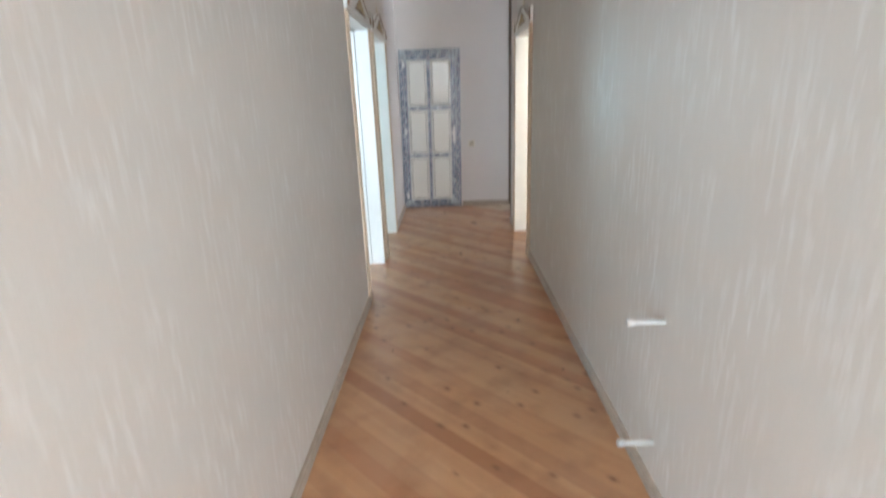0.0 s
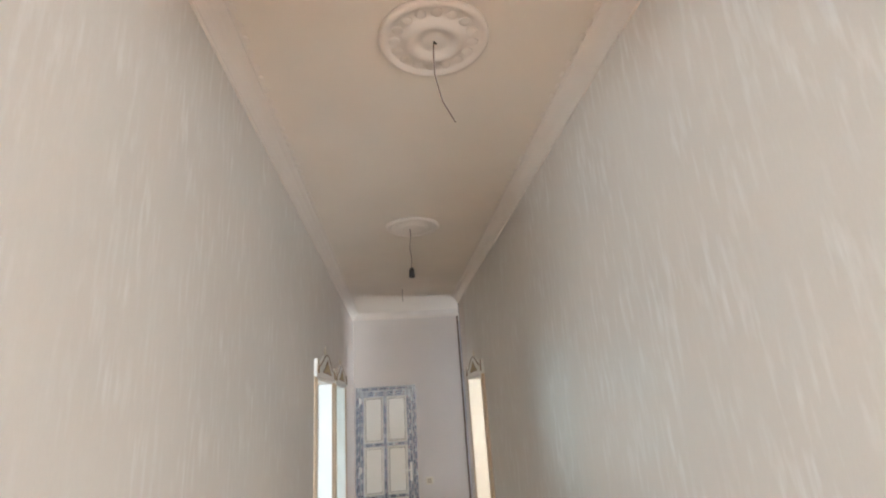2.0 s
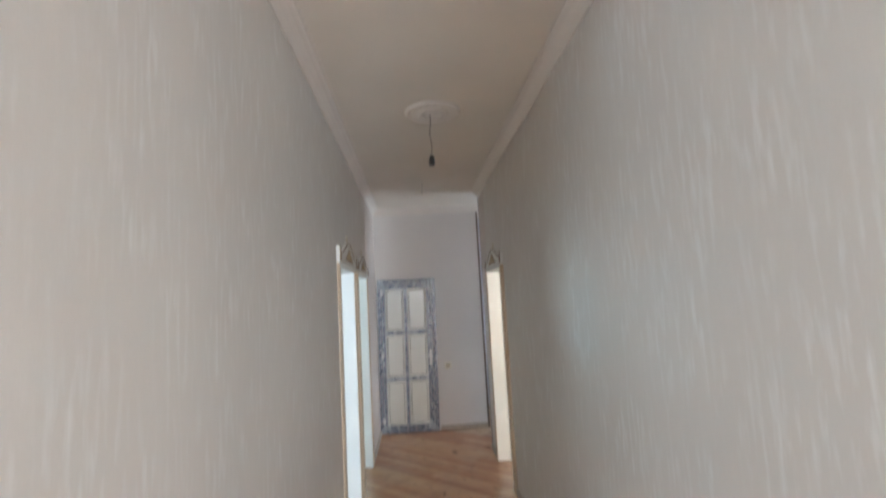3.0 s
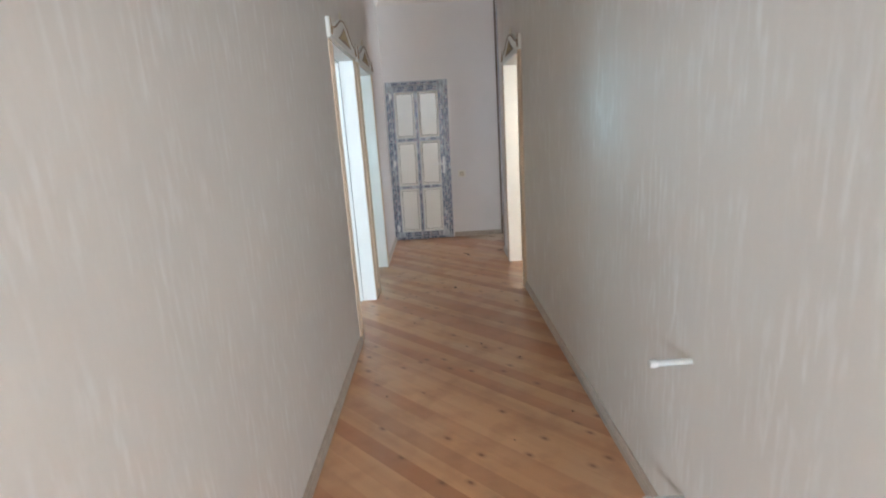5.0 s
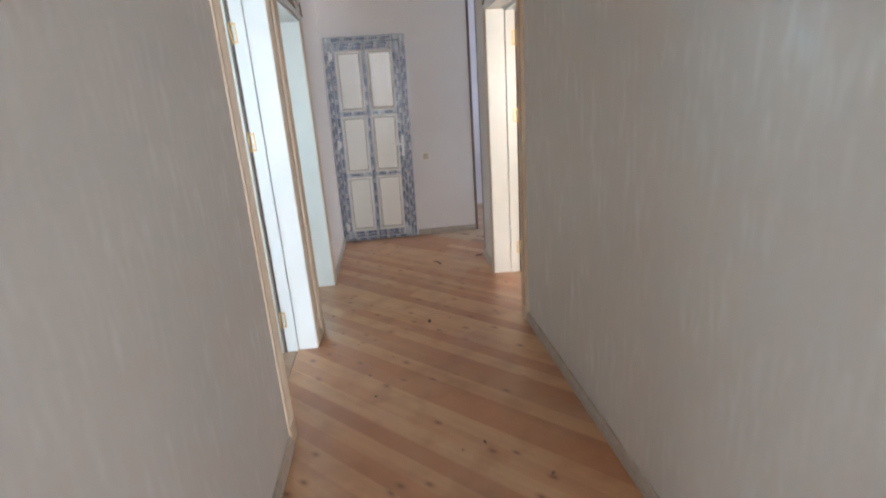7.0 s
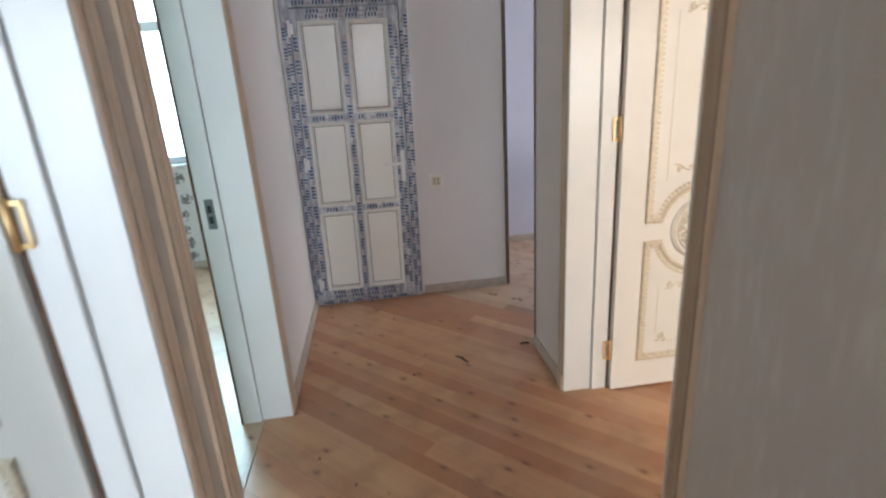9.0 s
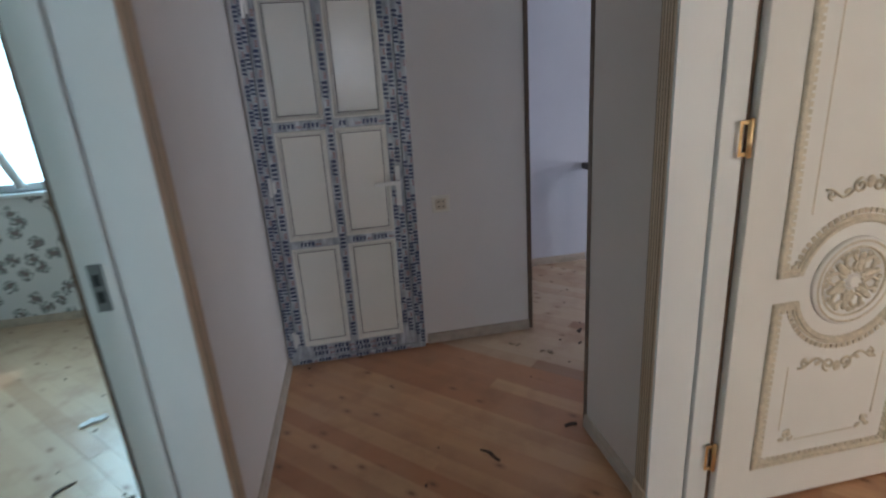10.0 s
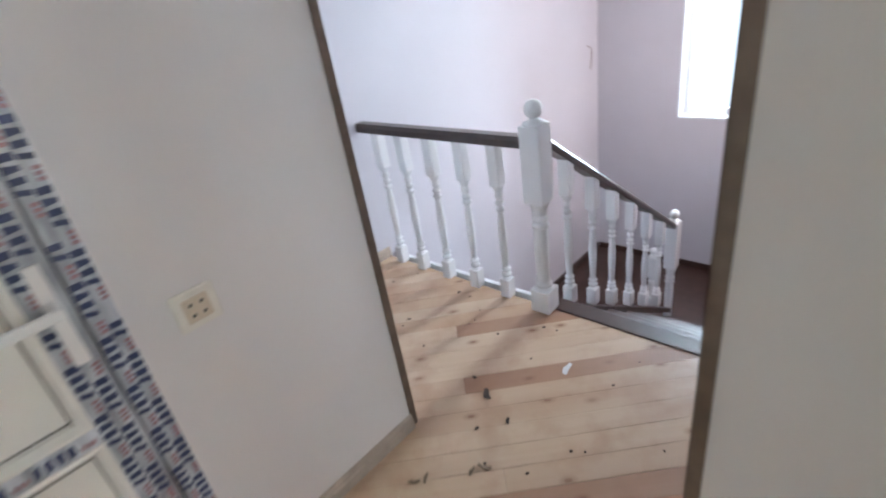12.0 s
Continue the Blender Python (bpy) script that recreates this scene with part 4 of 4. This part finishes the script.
NOSE, GO, RISE, NST = 2.47, 0.273, 0.19, 7
st = empty("staircase", (NOSE, 7.49, 0), "dark brown wooden stairs leading down to a landing", "stairs")
for k in range(NST):
    x0 = GO * (k - 1) - 0.03 if k else -0.06
    z = -RISE * k
    if k:
        part("tread", boxes((x0, -0.43, z - 0.035, x0 + GO + 0.03, 0.47, z), bev=0.006), STAIRWOOD, st)
    part("riser", boxes((GO * k - 0.012 if k else -0.012, -0.43, z - RISE, GO * k + 0.004 if k else 0.004, 0.47, z - (0.036 if k else 0.001))), STAIRWOOD, st)
part("nosing", boxes((-0.075, -0.43, -0.030, 0.020, 0.47, 0.006), bev=0.006), STAIRWOOD, st, "dark top nosing")
SL = RISE / GO
bm = bmesh.new()
prof = [(-0.02, -0.02), (GO * 6.2, -0.02 - SL * GO * 6.2), (GO * 6.2, -0.30 - SL * GO * 6.2), (-0.02, -0.30)]
fa = bm.faces.new([bm.verts.new((x, 0.448, z)) for x, z in prof])
ex = bmesh.ops.extrude_face_region(bm, geom=[fa])
for v in [v for v in ex["geom"] if isinstance(v, bmesh.types.BMVert)]:
    v.co.y = 0.492
bmesh.ops.recalc_face_normals(bm, faces=bm.faces)
part("stringer", bm, STAIRWOOD, st)
tagged(link("landing", boxes((4.11, STUB, -1.43, 5.23, 9.10, -1.33), bev=0.004), STAIRWOOD), kind="structure")
tagged(link("baseboard_landing", boxes((5.212, STUB, -1.33, 5.228, 9.08, -1.27), (4.11, 9.083, -1.33, 5.21, 9.098, -1.27)), STAIRWOOD), kind="structure")

fl = empty("stair_balustrade", (NOSE, 7.962, 0), "white turned balusters under a sloping dark handrail", "balustrade")
for k, x in enumerate((2.615, 2.865, 3.10, 3.35, 3.60, 3.85)):
    zb = -0.055 - 0.632 * (x - 2.576)
    zt = 0.735 - 0.700 * (x - 2.537) - 0.02
    o = part("baluster", turned(zt - zb + 0.05, 0.055, 0.19, 0.10), GLOSS, fl)
    o.location = (x - NOSE, 0, zb - 0.02)
part("handrail", sweep(bmesh.new(), [(-0.030, -0.025), (-0.030, 0.010), (-0.022, 0.026), (0.022, 0.026), (0.030, 0.010), (0.030, -0.025)], [(2.43 - NOSE, 0, 0.815), (4.11 - NOSE, 0, -0.352)]), RAILWOOD, fl, "dark brown sloping handrail")
part("bottom_rail", sweep(bmesh.new(), [(-0.026, -0.03), (-0.026, 0.012), (0.026, 0.012), (0.026, -0.03)], [(2.45 - NOSE, 0, -0.030), (4.11 - NOSE, 0, -1.08)]), STAIRWOOD, fl)
newel("newel_post", 1.02, 0.088, (4.115, 7.962, -1.33), "white turned newel post with ball on the landing")
newel("newel_post", 0.52, 0.075, (4.40, 8.20, -1.33), "short white newel post lower down the stairs")
tagged(link("wall_cable", tube(bmesh.new(), [(5.03, 9.098, 0.78), (5.05, 9.075, 0.76), (5.055, 9.07, 0.68), (5.045, 9.08, 0.58)], 0.003, 6), CABLE), "short cable end sticking out of the stair wall", "cable")


# ---- windows ----
def window(name, label, w, h, m, bars_x=(), bars_z=(), depth=0.06, sill=0.0):
    """Plastic window in local x (width), z (height), seen from -y."""
    e = empty(name, (0, 0, 0), label, "window", kind="structure")
    f = 0.055
    bm = boxes((0, 0, 0, f, depth, h), (w - f, 0, 0, w, depth, h), (f, 0, 0, w - f, depth, f), (f, 0, h - f, w - f, depth, h), bev=0.004)
    for x in bars_x:
        box(bm, x - 0.045, 0.002, f, x + 0.045, depth - 0.002, h - f, 0.004)
    xs = [f] + [v for x in bars_x for v in (x - 0.045, x + 0.045)] + [w - f]
    for z in bars_z:
        for a, b in zip(xs[::2], xs[1::2]):
            box(bm, a, 0.004, z - 0.04, b, depth - 0.004, z + 0.04, 0.004)
    part("window_frame", bm, PVCFRAME, e)
    zs = [f] + [v for z in bars_z for v in (z - 0.04, z + 0.04)] + [h - f]
    for a, b in zip(xs[::2], xs[1::2]):
        for c, d in zip(zs[::2], zs[1::2]):
            g = part("pane", boxes((a - 0.004, depth * 0.45, c - 0.004, b + 0.004, depth * 0.55, d + 0.004)), GLASS, e)
            g.visible_shadow = False
    if sill:
        part("window_sill", boxes((-0.03, -sill, -0.025, w + 0.03, 0.0, 0.0), bev=0.004), PVCFRAME, e, "white window sill")
    e.matrix_basis = m
    return e


win = window("window_1", "white plastic casement window with bright sky behind", 1.30, 1.65, pose(-2.15, 9.32, 1.0), (0.61,), (1.16,), sill=0.13)
part("window_handle", boxes((0.605, -0.030, 0.55, 0.625, -0.004, 0.67), (0.606, -0.012, 0.58, 0.624, 0.004, 0.62), bev=0.003), PLUG, win, "white handle")
window("window_2", "unseen white plastic stair window, added for fill light with bright sky behind", 0.60, 2.22, pose(5.34, 8.36, 0.13, 0, 0, -90))
# Unseen window, added to hold the stairwell fill lamp.
window("window_hall_fill", "unseen white plastic stair window, added for fill light", 0.84, 1.40, pose(4.97, 6.93, 0.45, 0, 0, 180))
window("window_3", "white plastic window", 1.00, 1.70, pose(-1.95, -5.30, 0.70, 0, 0, 180), (0.5,))
window("window_7", "white plastic window", 1.00, 1.70, pose(2.95, -5.30, 0.70, 0, 0, 180), (0.5,))
window("window_8", "white plastic window", 1.20, 1.50, pose(1.30, -5.30, 0.90, 0, 0, 180), (0.6,))
window("window_4", "white plastic window", 1.60, 1.40, pose(3.80, 1.40, 0.9, 0, 0, 180), (0.8,))
window("window_5", "white plastic window", 1.40, 1.40, pose(-1.20, 2.40, 0.9, 0, 0, 180), (0.7,))
window("window_6", "white plastic window", 1.40, 1.65, pose(-3.60, 6.9, 1.0, 0, 0, 90), (0.7,))
tagged(link("backdrop_stair", boxes((7.00, 6.0, -2.5, 7.02, 10.2, 4.5)), daylight_haze()), kind="structure")
# white plaster reveal round the stair window
tagged(link("trim_stair_window", boxes((5.226, 8.352, 0.118, 5.34, 8.364, 2.35), (5.226, 7.76, 0.118, 5.34, 8.352, 0.134), bev=0.002), PVCFRAME), kind="structure")

tagged(link("leaning_pole", tube(bmesh.new(), [(-2.14, 9.295, 1.86), (-1.835, 9.26, 1.03)], 0.034, 10), POLE), "pale pole leaning across the window over its sill", "pole")
tagged(link("thin_stick", tube(bmesh.new(), [(-2.085, 9.30, 1.34), (-2.035, 9.25, 1.003)], 0.009, 8), CHIPWOOD), "thin brown wooden stick leaning in the window", "stick")
tagged(link("small_bottle", lathe(bmesh.new(), [(0.022, 0), (0.024, 0.004), (0.024, 0.06), (0.010, 0.075), (0.010, 0.088)], (-2.10, 9.25, 1.0), 14), BLUE, smooth=True), "small blue plastic bottle on the white window sill", "bottle")


# ---- bits lying on the floor ----
def chip(x, y, length, width, turn, material, label, name="bark_chip", thick=0.006):
    rr = random.Random(int(x * 1000 + y * 77))
    bm = bmesh.new()
    n = 7
    ring = []
    for side in (1, -1):
        for k in range(n) if side > 0 else range(n - 1, -1, -1):
            f = k / (n - 1)
            bend = 0.16 * math.sin(f * 5) * length * 0.5
            ring.append(((f - 0.5) * length, bend + side * width * 0.5 * (0.35 + 0.65 * math.sin(math.pi * (0.08 + 0.84 * f))) * rr.uniform(0.7, 1.2)))
    fa = bm.faces.new([bm.verts.new((p, q, 0.0008)) for p, q in ring])
    ex = bmesh.ops.extrude_face_region(bm, geom=[fa])
    for v in [v for v in ex["geom"] if isinstance(v, bmesh.types.BMVert)]:
        v.co.z = thick * rr.uniform(0.6, 1.2)
    bmesh.ops.recalc_face_normals(bm, faces=bm.faces)
    o = link(name, bm, material)
    o.location, o.rotation_euler = (x, y, 0.0), (0, 0, math.radians(turn))
    return tagged(o, label, "wood chip" if "chip" in name else "paper", "floor debris")


DB = "dark curled bark chip lying on the pine floor"
chip(0.932, 6.929, 0.105, 0.016, -50, BARK, DB)
chip(1.336, 7.024, 0.060, 0.020, 10, BARK, DB)
chip(1.770, 7.859, 0.055, 0.026, 60, BARK, DB)
chip(1.705, 7.713, 0.030, 0.012, 40, BARK, DB)
chip(0.739, 5.673, 0.045, 0.020, 100, BARK, DB)
chip(1.497, 7.663, 0.048, 0.016, 110, CHIPWOOD, "brown wood splinter lying on the pine floor")
chip(1.460, 7.690, 0.036, 0.012, 20, CHIPWOOD, "brown wood splinter lying on the pine floor")
chip(1.316, 7.824, 0.042, 0.014, 140, CHIPWOOD, "brown wood splinter lying on the pine floor")
chip(1.350, 7.800, 0.040, 0.012, 35, CHIPWOOD, "brown wood splinter lying on the pine floor")
chip(2.061, 7.669, 0.070, 0.026, 15, PAPER, "white paper scrap on pale hall floor", "paper_scrap", 0.003)
chip(-0.945, 7.690, 0.120, 0.060, 40, PAPER, "crumpled white paper scrap on the room floor", "paper_scrap", 0.012)
chip(-0.56, 7.05, 0.090, 0.026, 40, BARK, DB)
chip(-0.85, 7.20, 0.090, 0.020, 55, BARK, DB)
chip(2.00, 6.25, 0.055, 0.016, -20, BARK, DB)
rnd = random.Random(11)
bm = bmesh.new()
for zone, count in (((0.06, 5.4, 1.34, 7.95), 20), ((1.50, 7.1, 2.36, 9.0), 30), ((-1.6, 6.2, -0.3, 9.0), 22), ((1.65, 5.7, 2.4, 6.4), 8), ((0.1, 3.2, 1.3, 5.4), 10)):
    for _ in range(count):
        x, y = rnd.uniform(zone[0], zone[2]), rnd.uniform(zone[1], zone[3])
        s = rnd.uniform(0.002, 0.0075)
        a = rnd.uniform(0, math.pi)
        m = Matrix.Translation((x, y, 0.0012)) @ Matrix.Rotation(a, 4, "Z") @ Matrix.Diagonal((s * rnd.uniform(1, 2.2), s, 0.003, 1))
        r = bmesh.ops.create_icosphere(bm, subdivisions=1, radius=1, matrix=m)
tagged(link("floor_crumbs", bm, BARK), "scattered small bark crumbs on the pine floor", "crumbs", kind="stuff")

# ---- floor boards, laid diagonally ----
floor = tagged(link("floor", boxes((-0.122, -5.2, -0.22, 2.40, 9.25, -0.022)), DARK), kind="structure")
floor_left = tagged(link("floor_left_room", boxes((-3.5, -5.2, -0.22, -0.124, 9.25, -0.022)), DARK), kind="structure")
floor_right = tagged(link("floor_right_room", boxes((2.402, -5.2, -0.22, 4.05, 6.85, -0.022)), DARK), kind="structure")


def clip(poly, a, b, c):
    """Keep the part of a polygon where a*x + b*y <= c."""
    out = []
    for i, p in enumerate(poly):
        q = poly[(i + 1) % len(poly)]
        dp, dq = a * p[0] + b * p[1] - c, a * q[0] + b * q[1] - c
        if dp <= 0:
            out.append(p)
        if dp * dq < 0:
            f = dp / (dp - dq)
            out.append((p[0] + (q[0] - p[0]) * f, p[1] + (q[1] - p[1]) * f))
    return out


BW, VOFF = 0.0918, 0.0366
C45 = math.sqrt(0.5)
rnd = random.Random(21)
RED_ROWS, JOINT = (68, 74, 78), -4.39


def lay_boards(ground, x0, y0, x1, y1):
    """Boards run along (1, -1); u along them, v across."""
    vs = [(x + y) * C45 for x in (x0, x1) for y in (y0, y1)]
    us = [(x - y) * C45 for x in (x0, x1) for y in (y0, y1)]
    for i in range(math.floor(min(vs) / BW), math.ceil(max(vs) / BW)):
        u = min(us) - 2.4 + ((i * 1.27) % 4.3) - 1.5
        while u < max(us):
            length = rnd.uniform(3.4, 5.6)
            if ground is floor and i in RED_ROWS and u < JOINT - 0.1 < u + length:
                length = JOINT - u
            poly = [((p + q) * C45, (q - p) * C45) for p, q in ((u + 0.0002, i * BW + VOFF + 0.0002), (u + length - 0.0002, i * BW + VOFF + 0.0002), (u + length - 0.0002, (i + 1) * BW + VOFF - 0.0002), (u + 0.0002, (i + 1) * BW + VOFF - 0.0002))]
            for a, b, c in ((-1, 0, -x0), (1, 0, x1), (0, -1, -y0), (0, 1, y1)):
                if poly:
                    poly = clip(poly, a, b, c)
            if len(poly) >= 3:
                cu, cv = u + length / 2, (i + 0.5) * BW + VOFF
                loc = [((x - y) * C45 - cu, (x + y) * C45 - cv) for x, y in poly]
                mx, my = sum(p[0] for p in loc) / len(loc), sum(p[1] for p in loc) / len(loc)
                bm = bmesh.new()
                lift = rnd.uniform(-0.0006, 0.0)
                low = [bm.verts.new((p, q, -0.021)) for p, q in loc]
                mid = [bm.verts.new((p, q, lift - 0.0005)) for p, q in loc]
                top = [bm.verts.new((p + max(-0.0006, min(0.0006, (mx - p) * 0.2)), q + max(-0.0006, min(0.0006, (my - q) * 0.2)), lift)) for p, q in loc]
                n = len(loc)
                for r0, r1 in ((low, mid), (mid, top)):
                    for k in range(n):
                        bm.faces.new((r0[k], r0[(k + 1) % n], r1[(k + 1) % n], r1[k]))
                bm.faces.new(top)
                bmesh.ops.recalc_face_normals(bm, faces=bm.faces)
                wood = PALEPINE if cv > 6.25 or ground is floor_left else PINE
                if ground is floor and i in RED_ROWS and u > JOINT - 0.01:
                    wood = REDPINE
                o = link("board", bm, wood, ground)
                o.matrix_basis = Matrix.Translation(((cu + cv) * C45, (cv - cu) * C45, 0)) @ Matrix.Rotation(-math.pi / 4, 4, "Z")
            u += length


lay_boards(floor, -0.12, -0.6, 2.40, 9.10)
lay_boards(floor_left, -3.5, 4.6, -0.124, 9.25)
lay_boards(floor_right, 2.402, 4.6, 3.9, 6.85)
tagged(link("floor_back_room", boxes((-3.5, -5.2, -0.021, -0.122, 4.59, -0.001), (2.402, -5.2, -0.021, 4.05, 4.59, -0.001), (-0.121, -5.2, -0.021, 2.401, -0.601, -0.001)), PINE), kind="structure")
